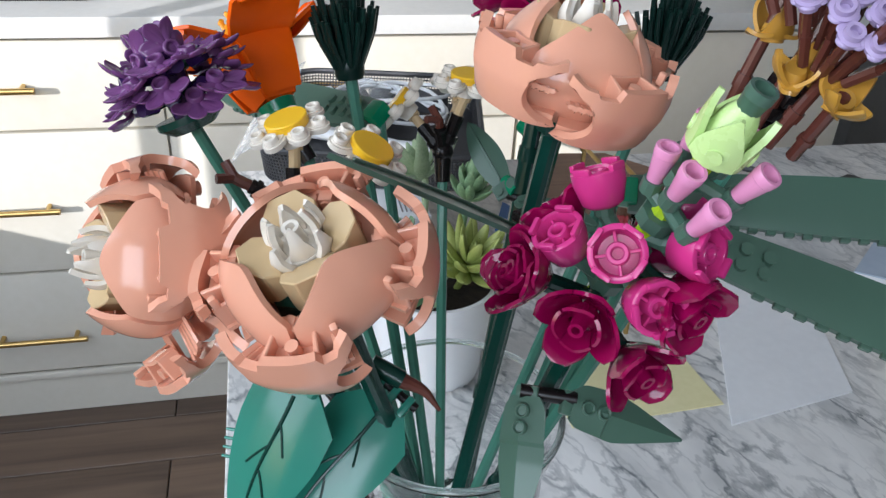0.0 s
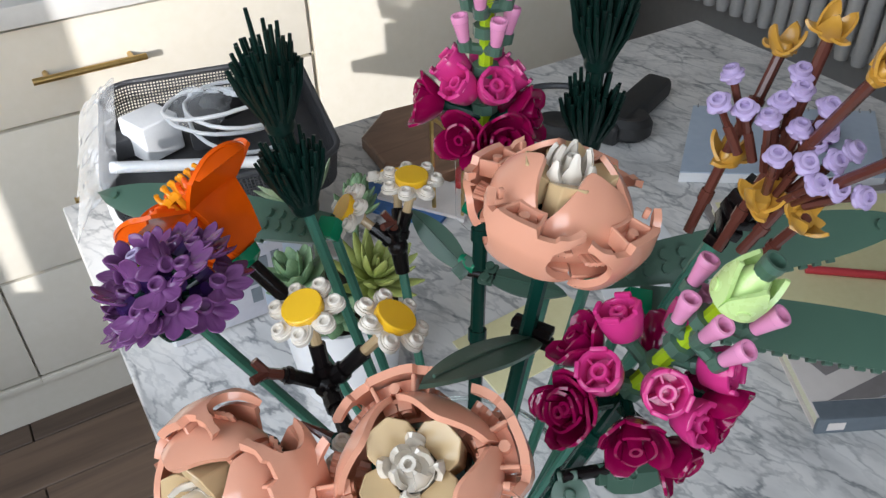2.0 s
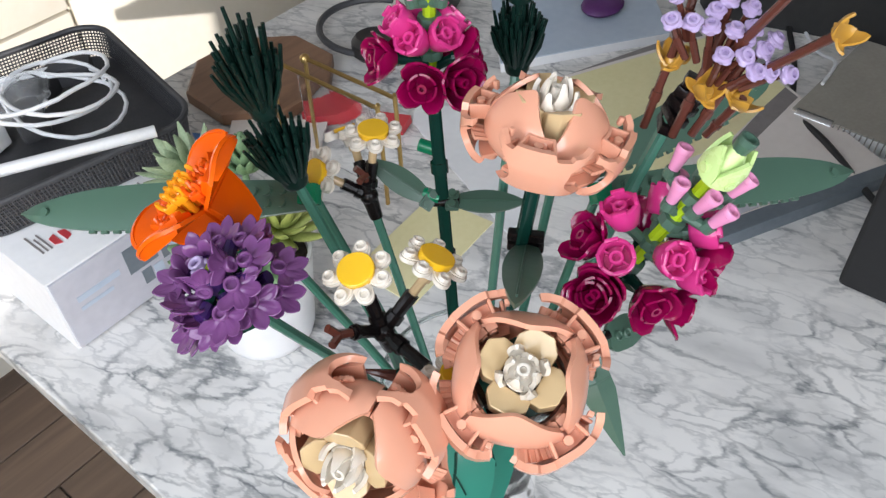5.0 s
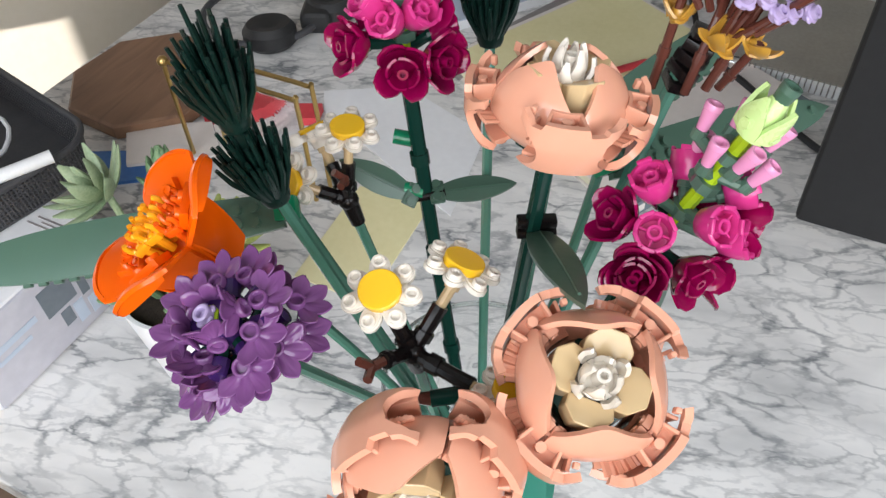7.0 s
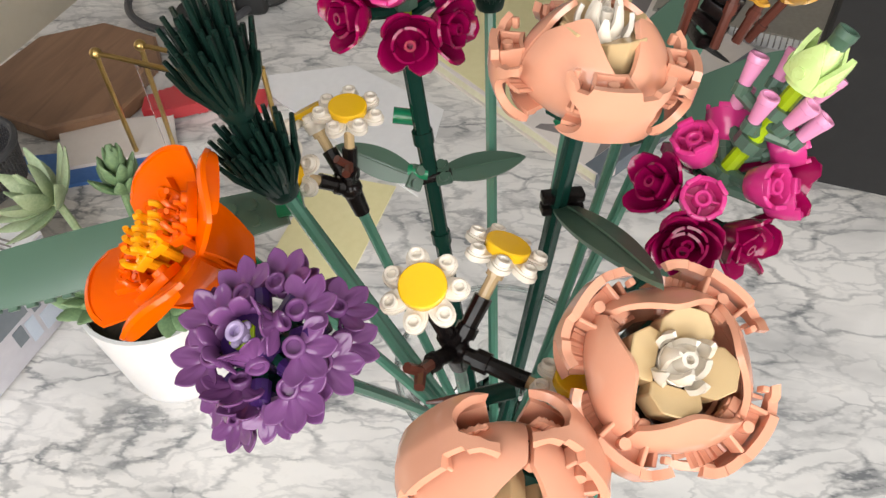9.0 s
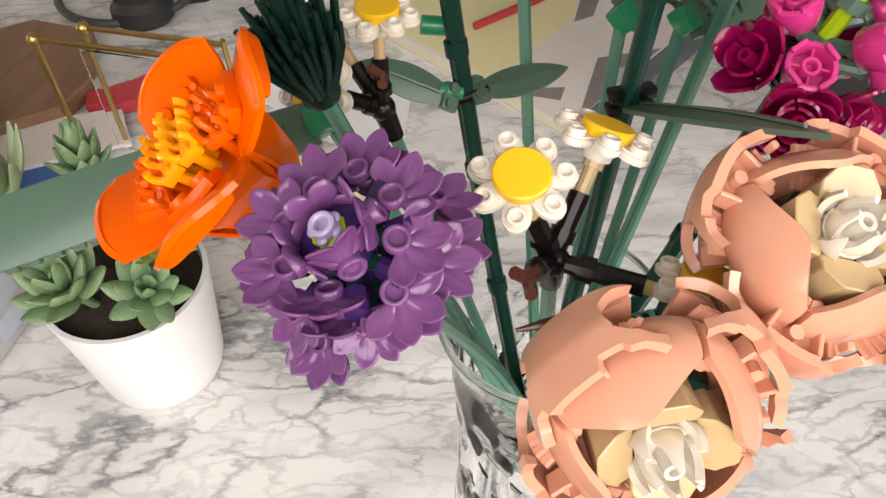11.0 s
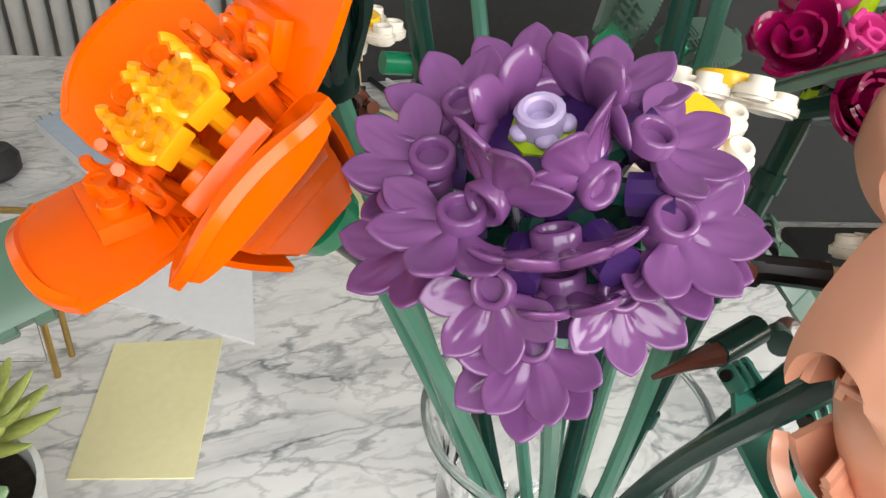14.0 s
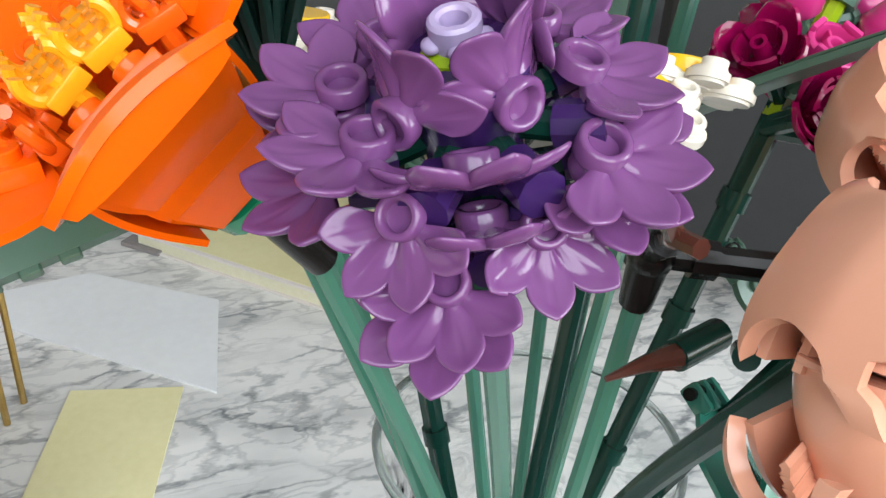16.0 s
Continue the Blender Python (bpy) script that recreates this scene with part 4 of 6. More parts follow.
lathe(bm, [(0, -0.010), (0.005, -0.010), (0.0065, 0.006), (0.0080, 0.0135), (0.0080, 0.0165), (0.004, 0.018), (0.002, 0.0188), (0, 0.0188)], 12)
part("core", bm, DKPURPLE, aster, "dark purple core", am)
knob_bm = bmesh.new()
cyl(knob_bm, (0.0105, 0, 0), (0.0165, 0, 0.0008), 0.0029, 0.0029, 10)
knob_mesh = to_mesh(knob_bm, "knob")
arm_bm = bmesh.new()
cyl(arm_bm, (0.003, 0, 0), (0.0145, 0, 0), 0.0020, seg=8)
arm_mesh = to_mesh(arm_bm, "arm")
for k in range(8):
    for z, sh in ((0.0085, 20), (-0.001, 42)):
        m = am @ Matrix.Translation((0, 0, z)) @ Matrix.Rotation(radians(sh + 45 * k), 4, 'Z')
        place("arm", arm_mesh, DKGREEN, aster, m, "dark green arm")
        place("knob", knob_mesh, DKPURPLE, aster, m)
bm = bmesh.new()
lathe(bm, [(0, -0.014), (0.008, -0.014), (0.0125, -0.0105), (0.0125, -0.008), (0, -0.008)], 12)
part("underside_plate", bm, DKGREEN, aster, "dark green round plate", am)
bm = bmesh.new()
stem(bm, [am @ Vector((0, 0, -0.012)), *course((-0.060, 0.046, 0.313))], 0.0024)
part("stem", bm, STEMGREEN, aster)


# orange poppy -----------------------------------------------------------------
def poppy_petal_mesh():
    """A broad arched petal in the flower's own frame: out along +x, z along the flower's axis."""
    bm = bmesh.new()

    def fn(u, v):
        w = 0.0140 + 0.0018 * min(u * 2.0, 1.0) ** 0.7
        y = (2 * v - 1) * w
        arch = (1 - abs(y / 0.0176) ** 2.2) * 0.0058 * (0.25 + 0.75 * u)
        return 0.0135 + 0.0186 * u - 0.0040 * (y / 0.0160) ** 4 * u, y, 0.0158 + 0.0062 * u + arch

    shell(bm, fn, 10, 16, 0.0016)

    def tip(u, v):
        y = (2 * u - 1) * 0.0152
        low = 0.0212 + (0.0022 if 0.82 < abs(y / 0.0163) < 0.95 else 0.0)
        top = fn(1.0, u)[2]
        return 0.0321 - 0.0040 * (y / 0.0160) ** 4, y, low + (max(top, low + 0.0002) - low) * v

    shell(bm, tip, 26, 3, 0.0018)

    def under(u, v):
        y = (2 * v - 1) * (0.0085 + 0.0048 * u)
        return 0.0086 + 0.0056 * math.sin(u * math.pi / 2) ** 0.8, y, 0.0005 + 0.0158 * u

    shell(bm, under, 8, 6, -0.0016)
    tilt = Matrix.Translation((0.0175, 0, 0.0208)) @ Matrix.Rotation(radians(-34), 4, 'Y')
    block(bm, tilt, 0.0078, 0.0156, 0.0030, 0.0003)
    for s in (-1, 1):
        stud_ring(bm, tilt @ Matrix.Translation((0, s * 0.0040, 0.0014)), 0.0025, 0.0010, 0.0019, 14, 0.8)
    bm.transform(Matrix.Translation((0, 0, 0.0090)) @ Matrix.Scale(1.02, 4))
    return to_mesh(bm, "petal", 40)


poppy_petal = poppy_petal_mesh()
P_AXIS = Vector((-0.368, 0.564, 0.740)).normalized()
P_AT = Vector((-0.0423, 0.1037, 0.3284)) - P_AXIS * 0.0300
poppy = thing("orange_poppy", foot(0.016, -0.012), "bright orange brick-built poppy with amber stamens, in the vase", "toy flower")
px_ = Vector((-0.852, -0.522, -0.025))
px_ = (px_ - P_AXIS * px_.dot(P_AXIS)).normalized()
pm = Matrix((px_, P_AXIS.cross(px_), P_AXIS)).transposed().to_4x4()
pm.translation = P_AT
for k in range(4):
    place("petal", poppy_petal, ORANGE, poppy, pm @ Matrix.Rotation(radians(90 * k), 4, 'Z'))
bm = bmesh.new()
lathe(bm, [(0, -0.001), (0.0100, -0.001), (0.0150, 0.0100), (0.0183, 0.0240), (0.0168, 0.0245), (0.0150, 0.0200), (0, 0.0195)], 4, Matrix.Rotation(radians(45), 4, 'Z'))
bmesh.ops.bevel(bm, geom=[e for e in bm.edges], offset=0.0010, segments=2, affect='EDGES')
part("cup", bm, ORANGE, poppy, "square orange cup", pm)
flank_bm = bmesh.new()


def flank(u, v):
    """A curved skirt on the side of the cup."""
    y = (2 * u - 1) * 0.0125
    return 0.0100 + 0.0052 * math.sin(min(v * 1.15, 1) * math.pi / 2), y * (0.72 + 0.28 * v), 0.0010 + 0.0231 * v


shell(flank_bm, flank, 8, 8, 0.0012)
flank_mesh = to_mesh(flank_bm, "skirt")
for k in (1, 3):
    place("skirt", flank_mesh, ORANGE, poppy, pm @ Matrix.Rotation(radians(90 * k), 4, 'Z'))


def clip_mesh():
    """A double clip: a bar with two hooked prongs; up +z, prongs side by side along y."""
    bm = bmesh.new()
    cyl(bm, (0, 0, -0.0080), (0, 0, -0.0010), 0.0017, seg=10)
    block(bm, Matrix.Translation((0, 0, 0.0)), 0.0034, 0.0070, 0.0030, 0.0006)
    for s in (-1, 1):
        line = [Vector((0, s * (0.0022 + 0.0016 * math.sin(a)), 0.0034 - 0.0026 * math.cos(a))) for a in [radians(20 + 14 * i) for i in range(11)]]
        tube(bm, line, 0.00105, 8)
    cyl(bm, (0, 0, 0.0010), (0, 0, 0.0024), 0.0012, seg=8)
    return to_mesh(bm, "stamen", 35)


AMBER_CLIP, ORANGE_CLIP = clip_mesh(), clip_mesh()
rng = random.Random(3)
for i in range(4):
    for j in range(4):
        y, x = (i - 1.5) * 0.0076, (j - 1.5) * 0.0046
        inner = i in (1, 2)
        m = pm @ Matrix.Translation((x, y, 0.0328 if inner else 0.0298)) @ Matrix.Rotation(radians(rng.uniform(-8, 8) + (90 if (i + j) % 2 and not inner else 0)), 4, 'Z') @ Matrix.Rotation(radians(-(i - 1.5) * 7), 4, 'X')
        place("stamen", AMBER_CLIP if inner else ORANGE_CLIP, AMBER if inner else DKORANGE, poppy, m, "amber clip" if inner else "deep orange clip")
bm = bmesh.new()
lathe(bm, [(0, -0.0075), (0.0045, -0.0075), (0.0072, -0.0055), (0.0082, -0.0010), (0.006, -0.0006), (0, -0.0006)], 16)
part("calyx", bm, GREEN, poppy, "bright green calyx", pm)
bm = bmesh.new()
p0 = pm @ Vector((0, 0, -0.007))
cyl(bm, p0, p0 + Vector((0.010, -0.010, -0.016)), 0.0036)
part("hinge", bm, BLACK, poppy, "black hinge")
bm = bmesh.new()
stem(bm, [p0 + Vector((0.009, -0.009, -0.014)), *course(p0 + Vector((0.009, -0.009, -0.014)))], 0.0024)
part("stem", bm, STEMGREEN, poppy)


# daisies ------------------------------------------------------------------------
def daisy_petal_mesh():
    bm = bmesh.new()

    ring_t, ring_b = [], []
    for k in range(16):
        a = 2 * math.pi * k / 16
        x, y = 0.0090 + 0.0056 * math.cos(a), 0.0038 * math.sin(a) * (1.0 + 0.12 * math.cos(a))
        ring_t.append(bm.verts.new((x, y, 0.0014)))
        ring_b.append(bm.verts.new((x, y, -0.0016)))
    bm.faces.new(ring_t)
    bm.faces.new(ring_b[::-1])
    for k in range(16):
        bm.faces.new((ring_t[k], ring_b[k], ring_b[(k + 1) % 16], ring_t[(k + 1) % 16]))
    bmesh.ops.bevel(bm, geom=[e for e in bm.edges if abs(e.verts[0].co.z - e.verts[1].co.z) < 1e-6], offset=0.0007, segments=2, affect='EDGES')
    stud_ring(bm, Matrix.Translation((0.0110, 0, 0.0012)), 0.0026, 0.0015, 0.0019, 14)
    return to_mesh(bm, "petal", 45)


daisy_petal = daisy_petal_mesh()


def daisy_disc_mesh():
    bm = bmesh.new()
    lathe(bm, [(0, 0.0), (0.0074, 0.0), (0.0076, 0.0003), (0.0076, 0.0030), (0.0072, 0.0034), (0, 0.0034)], 28)
    return to_mesh(bm, "disc", 40)


daisy_disc = daisy_disc_mesh()
hub_bm = bmesh.new()
lathe(hub_bm, [(0, -0.0065), (0.0042, -0.0065), (0.0048, -0.0018), (0.0072, -0.0016), (0.0074, 0.0012), (0, 0.0012)], 16)
hub_mesh = to_mesh(hub_bm, "hub", 40)


def daisy_sprig(heads, node, low, label, twig, fold=0):
    """Three daisies on a black branch. heads: centre, axis, spin."""
    t = thing("daisy_sprig", low[-1], label, "toy flower", "white daisies")
    for at, axis, spin, lean in heads:
        m = aim(at, axis, spin)
        for k in range(7):
            place("petal", daisy_petal, WHITE, t, m @ Matrix.Rotation(2 * math.pi * k / 7, 4, 'Z') @ Matrix.Translation((0, 0, -0.0022 - 0.0012 * (k % 2))) @ Matrix.Rotation(radians(lean), 4, 'Y'))
        place("disc", daisy_disc, YELLOW, t, m @ Matrix.Translation((0, 0, -0.0026)), "round yellow disc")
        place("hub", hub_mesh, WHITE, t, m @ Matrix.Translation((0, 0, -0.003)))
        bm = bmesh.new()
        h0, h1 = m @ Vector((0, 0, -0.0085)), Vector(node)
        mid = h0.lerp(h1, 0.42)
        cyl(bm, h0, mid, 0.0021, seg=10)
        cyl(bm, h0, h0.lerp(mid, 0.3), 0.0030, seg=10)
        part("axle", bm, TAN, t, "tan axle")
        bm = bmesh.new()
        cyl(bm, h0.lerp(h1, 0.36), h1, 0.0032, 0.0027, 10)
        cyl(bm, h0.lerp(h1, 0.70), h0.lerp(h1, 0.82), 0.0039, seg=10)
        part("branch", bm, BLACK, t, "black branch")
    bm = bmesh.new()
    bmesh.ops.create_icosphere(bm, subdivisions=2, radius=0.0050, matrix=Matrix.Translation(node))
    cyl(bm, node, Vector(node) + (Vector(low[0]) - Vector(node)).normalized() * 0.013, 0.0042, 0.0034, 12)
    part("joint", bm, BLACK, t)
    bm = bmesh.new()
    tw = curve_pts([node, Vector(node).lerp(twig, 0.6) + Vector((0, 0, 0.001)), twig], 6)
    tube(bm, tw[:9], 0.0027, 8)
    cyl(bm, tw[6], tw[7], 0.0034, seg=10)
    part("twig", bm, BLACK, t, "black twig")
    bm = bmesh.new()
    tube(bm, tw[8:], 0.0021, 8)
    tube(bm, [Vector(twig), Vector(twig) + Vector((-0.003, 0.003, 0.005))], 0.0018, 7)
    tube(bm, [Vector(twig), Vector(twig) + Vector((-0.006, -0.002, 0.001))], 0.0018, 7)
    part("twig_tip", bm, BROWN, t, "reddish-brown twig tip")
    bm = bmesh.new()
    stem(bm, [Vector(node)] + [Vector(p) for p in low], 0.0024)
    part("stem", bm, STEMGREEN, t)
    return t


daisy_sprig((((-0.029, 0.020, 0.3245), (-0.30, -0.05, 0.95), 8, 6), ((-0.002, 0.001, 0.3215), (0.42, -0.22, 0.88), 20, 4), ((-0.0300, -0.0310, 0.2990), (0.30, -0.15, 0.94), 0, 10)),
            Vector((-0.0276, 0.0104, 0.2928)), course((-0.0276, 0.0104, 0.2928)),
            "white brick-built daisies with yellow discs on a black branch", Vector((-0.0470, 0.0145, 0.3060)))
daisy_sprig((((0.050, 0.083, 0.3175), (0.02, -0.05, 1.0), 0, 3), ((0.0530, 0.1040, 0.3080), (0.25, 0.55, 0.80), 10, 3), ((0.0215, 0.0985, 0.3010), (-0.75, 0.25, 0.60), 0, 3)),
            Vector((0.0401, 0.0813, 0.2828)), course((0.0401, 0.0813, 0.2828)),
            "small white brick-built daisies with yellow discs behind the pine", Vector((0.0370, 0.0790, 0.2990)))


# snapdragons -----------------------------------------------------------------------
def ruffle_mesh():
    """A magenta bell: four broad pointed lobes round a hollow stud; opens along +z."""
    bm = bmesh.new()
    for k in range(4):
        m = Matrix.Rotation(2 * math.pi * k / 4, 4, 'Z') @ Matrix.Rotation(radians(5), 4, 'X')

        def fn(u, v, m=m):
            e = abs(2 * u - 1)
            a = (u - 0.5) * radians(94)
            tip = 1 - 0.58 * e ** 1.25
            s = v * tip
            r = 0.0034 + 0.0066 * math.sin(min(s * 1.25, 1.0) * math.pi / 2) + 0.0022 * max(s - 0.62, 0) / 0.38
            return m @ Vector((r * math.cos(a), r * math.sin(a), -0.0085 + 0.0135 * s - 0.0022 * max(s - 0.8, 0) / 0.2))

        shell(bm, fn, 10, 9, -0.0011)
    for k in range(4):
        m = Matrix.Rotation(2 * math.pi * (k + 0.3) / 4, 4, 'Z')

        def fn2(u, v, m=m):
            a = (u - 0.5) * radians(84)
            r = 0.0042 + 0.0016 * v
            return m @ Vector((r * math.cos(a), r * math.sin(a), -0.004 + v * (0.0066 - 0.001 * abs(2 * u - 1))))

        shell(bm, fn2, 6, 4, -0.0010)
    lathe(bm, [(0, -0.0095), (0.0034, -0.0095), (0.0042, -0.0050), (0.0024, -0.003), (0.0022, 0.0024), (0.0012, 0.0024), (0.0012, -0.001), (0, -0.001)], 14)
    bm.transform(Matrix.Scale(1.05, 4))
    return to_mesh(bm, "blossom", 50)


def cup_mesh():
    """A pink barrel-shaped cup with an axle hub and four spokes inside; opens along +z."""
    bm = bmesh.new()
    lathe(bm, [(0, -0.0085), (0.0046, -0.0085), (0.0062, -0.0072), (0.0078, -0.0010), (0.0079, 0.0022), (0.0074, 0.0026),
               (0.0063, 0.0026), (0.0060, 0.0018), (0.0054, -0.0028), (0, -0.0030)], 24)
    lathe(bm, [(0.0031, -0.003), (0.0031, 0.0020), (0.0028, 0.0024), (0.0019, 0.0024), (0.0016, 0.0020), (0.0016, -0.001), (0, -0.001)], 16)
    for k in range(4):
        m = Matrix.Rotation(radians(90 * k + 45), 4, 'Z')
        block(bm, m @ Matrix.Translation((0.0045, 0, -0.0005)), 0.0032, 0.0009, 0.0034, 0.0002, 1)
        block(bm, m @ Matrix.Rotation(radians(45), 4, 'Z') @ Matrix.Translation((0.0069, 0, 0.0032)), 0.0017, 0.0058, 0.0022, 0.0006)
    return to_mesh(bm, "cup", 40)


def cone_mesh():
    """A light pink open cone; opens along +z."""
    bm = bmesh.new()
    lathe(bm, [(0, -0.0068), (0.0024, -0.0068), (0.0026, -0.0064), (0.0038, 0.0034), (0.0040, 0.0036), (0.0041, 0.0062), (0.0039, 0.0066), (0.0029, 0.0066), (0.0027, 0.0060), (0.0024, -0.001), (0, -0.001)], 18)
    bm.transform(Matrix.Scale(0.86, 4))
    return to_mesh(bm, "cone", 30)


def bud_mesh():
    bm = bmesh.new()
    lathe(bm, [(0, -0.003), (0.0060, -0.003), (0.0062, 0.003), (0.0050, 0.010), (0.003, 0.014), (0, 0.014)], 10)
    return to_mesh(bm, "bud", 40)


def bud_leaf_mesh():
    """One pointed leaf of the bud with a stud on its back."""
    bm = bmesh.new()
    m = Matrix.Translation((0.0055, 0, 0.0015)) @ Matrix.Rotation(radians(6), 4, 'Y')

    def fn(u, v):
        w = 0.0052 * (1 - max(v - 0.25, 0) ** 1.5 * 1.5) if v < 0.98 else 0.0004
        y = (2 * u - 1) * max(w, 0.0004)
        return m @ Vector((0.0012 - y * y / 0.0052 * 0.35 - 0.0012 * v * v, y, -0.002 + 0.0145 * v))

    shell(bm, fn, 6, 8, -0.0018)
    cyl(bm, m @ Vector((0.001, 0, 0.0012)), m @ Vector((0.0034, 0, 0.0012)), 0.0022, seg=10)
    return to_mesh(bm, "bud_leaf", 40)


SNAP = {"dark": ruffle_mesh(), "cup": cup_mesh(), "cone": cone_mesh(), "bud": bud_mesh(), "bud_leaf": bud_leaf_mesh()}
tip_bm = bmesh.new()
lathe(tip_bm, [(0, 0.006), (0.0026, 0.006), (0.0036, 0.0165), (0.0038, 0.0168), (0.0038, 0.0195), (0.0028, 0.0195), (0.0026, 0.0150), (0, 0.0150)], 16)
tip_mesh = to_mesh(tip_bm, "bud_tip", 30)


def snapdragon(axis0, axis1, darks, cups, cones, low, label, bud=True):
    """axis0, axis1: foot of the flower spike and base of its bud. The lists give each blossom's place."""
    t = thing("snapdragon", low[-1], label, "toy flower", "magenta snapdragons")
    a0, a1 = Vector(axis0), Vector(axis1)
    d = (a1 - a0).normalized()

    def out(p, up):
        p = Vector(p)
        r = (p - a0) - d * (p - a0).dot(d)
        return (r.normalized() + d * up).normalized()

    for kind, pts, mat, up, label2 in (("dark", darks, MAGENTA, 0.25, "glossy magenta blossom"), ("cup", cups, PINK, 0.9, "pink barrel-shaped cup"), ("cone", cones, LTPINK, 5.0, "light pink cone")):
        for i, p in enumerate(pts):
            p = Vector(p)
            o = out(p, up)
            m = aim(p, o, 33 * i)
            place({"dark": "blossom", "cup": "cup", "cone": "cone"}[kind], SNAP[kind], mat, t, m, label2)
            back = {"dark": 0.0085, "cup": 0.008, "cone": 0.0062}[kind]
            s = p - o * back
            h = (s - a0).dot(d) - (0.006 if kind != "cone" else 0.004)
            root = a0 + d * h
            bm_arm = bmesh.new()
            cyl(bm_arm, s + o * 0.001, s - o * 0.003, 0.0031, seg=10)
            cyl(bm_arm, s - o * 0.002, root, 0.0024, seg=8)
            part("arm", bm_arm, DKGREEN if kind == "dark" else SAND, t, "green connecting arm")
    bm = bmesh.new()
    cyl(bm, a0 - d * 0.004, a1, 0.0031, seg=8)
    part("stalk", bm, LIME, t, "lime green stalk")
    n = 4
    for i in range(n):
        bm = bmesh.new()
        p = a0.lerp(a1, (i + 0.3) / n)
        cyl(bm, p - d * 0.0022, p + d * 0.0022, 0.0056, seg=8)
        part("joint", bm, SAND, t, "sand-green joint")
    if bud:
        m = aim(a1, d, 25)
        core = place("bud", SNAP["bud"], PALEGREEN, t, m @ Matrix.Translation((0, 0, 0.0035)), "pale green bud")
        for k in range(4):
            place("bud_leaf", SNAP["bud_leaf"], PALEGREEN, core, m @ Matrix.Translation((0, 0, 0.0035)) @ Matrix.Rotation(radians(90 * k), 4, 'Z'))
        place("bud_tip", tip_mesh, SAND, t, m @ Matrix.Translation((0, 0, 0.0035)), "hollow sand-green tip")
    bm = bmesh.new()
    ridged(bm, [a0 + d * 0.004] + [Vector(p) for p in low], 0.0037)
    line = curve_pts([a0] + [Vector(p) for p in low], 10)
    for i in (3, 7, 11):
        p = line[min(i, len(line) - 2)]
        q = (line[min(i, len(line) - 2) + 1] - p).normalized()
        cyl(bm, p - q * 0.003, p + q * 0.003, 0.0046, seg=12)
    part("stem", bm, DKGREEN, t)
    return t


M1 = snapdragon((0.0600, -0.0520, 0.2960), (0.0720, -0.0745, 0.3480),
                ((0.0477, -0.0367, 0.3152), (0.0325, -0.0530, 0.3050), (0.0450, -0.0730, 0.2975), (0.0720, -0.0850, 0.3065), (0.0640, -0.0800, 0.2830), (0.0800, -0.0480, 0.3080), (0.0310, -0.0520, 0.3030), (0.0840, -0.0690, 0.3000)),
                ((0.0563, -0.0470, 0.3300), (0.0440, -0.0540, 0.3160), (0.0520, -0.0750, 0.3215), (0.0610, -0.0830, 0.3095), (0.0740, -0.0790, 0.3225), (0.0800, -0.0560, 0.3240)),
                ((0.0770, -0.0590, 0.3480), (0.0650, -0.0650, 0.3420), (0.0655, -0.0770, 0.3420), (0.0800, -0.0840, 0.3440), (0.0700, -0.0830, 0.3345), (0.0830, -0.0700, 0.3480), (0.0800, -0.0580, 0.3330)),
                course((0.0600, -0.0520, 0.2960)),
                "magenta and pink brick-built snapdragon with pale green bud")
M2 = snapdragon((0.0790, 0.0690, 0.3280), (0.0800, 0.0690, 0.3950),
                ((0.0560, 0.0830, 0.3530), (0.0620, 0.0600, 0.3430), (0.0745, 0.0470, 0.3440), (0.0930, 0.0530, 0.3490), (0.0960, 0.0750, 0.3450), (0.0780, 0.0880, 0.3480)),
                ((0.0660, 0.0690, 0.3630), (0.0780, 0.0590, 0.3630), (0.0900, 0.0640, 0.3640), (0.0680, 0.0790, 0.3680), (0.0870, 0.0790, 0.3650)),
                ((0.0700, 0.0720, 0.3850), (0.0790, 0.0600, 0.3850), (0.0890, 0.0660, 0.3860), (0.0860, 0.0770, 0.3850), (0.0720, 0.0620, 0.4010), (0.0860, 0.0620, 0.4020), (0.0880, 0.0740, 0.4010), (0.0730, 0.0750, 0.4010)),
                course((0.0790, 0.0690, 0.3280)),
                "tall magenta and pink brick-built snapdragon at the back", bud=False)
bm = bmesh.new()
for z in (0.272, 0.295):
    p = Vector((0.0690 + (z - 0.272) * 0.35, 0.0590 + (z - 0.272) * 0.35, z))
    cyl(bm, p, p + Vector((-0.003, 0.0085, 0.0015)), 0.0036, seg=12)
part("peg", bm, GREEN, M2, "bright green peg")
small_leaf = leaf_mesh(0.036, 0.0135, 0.06)
place("leaf", small_leaf, SAND, M2, lay((0.0730, 0.0515, 0.2720), (0.023, -0.036, 0.003), (-0.3, -0.1, 0.9)), "small sand-green leaf")
place("leaf", small_leaf, SAND, M2, lay((0.0640, 0.0640, 0.2735), (-0.008, 0.020, 0.014), (-0.5, -0.2, 0.8)), "small sand-green leaf")
bm = bmesh.new()
cyl(bm, (0.0660, 0.0610, 0.2700), (0.0740, 0.0500, 0.2710), 0.0022)
part("leaf_bar", bm, BLACK, M2)


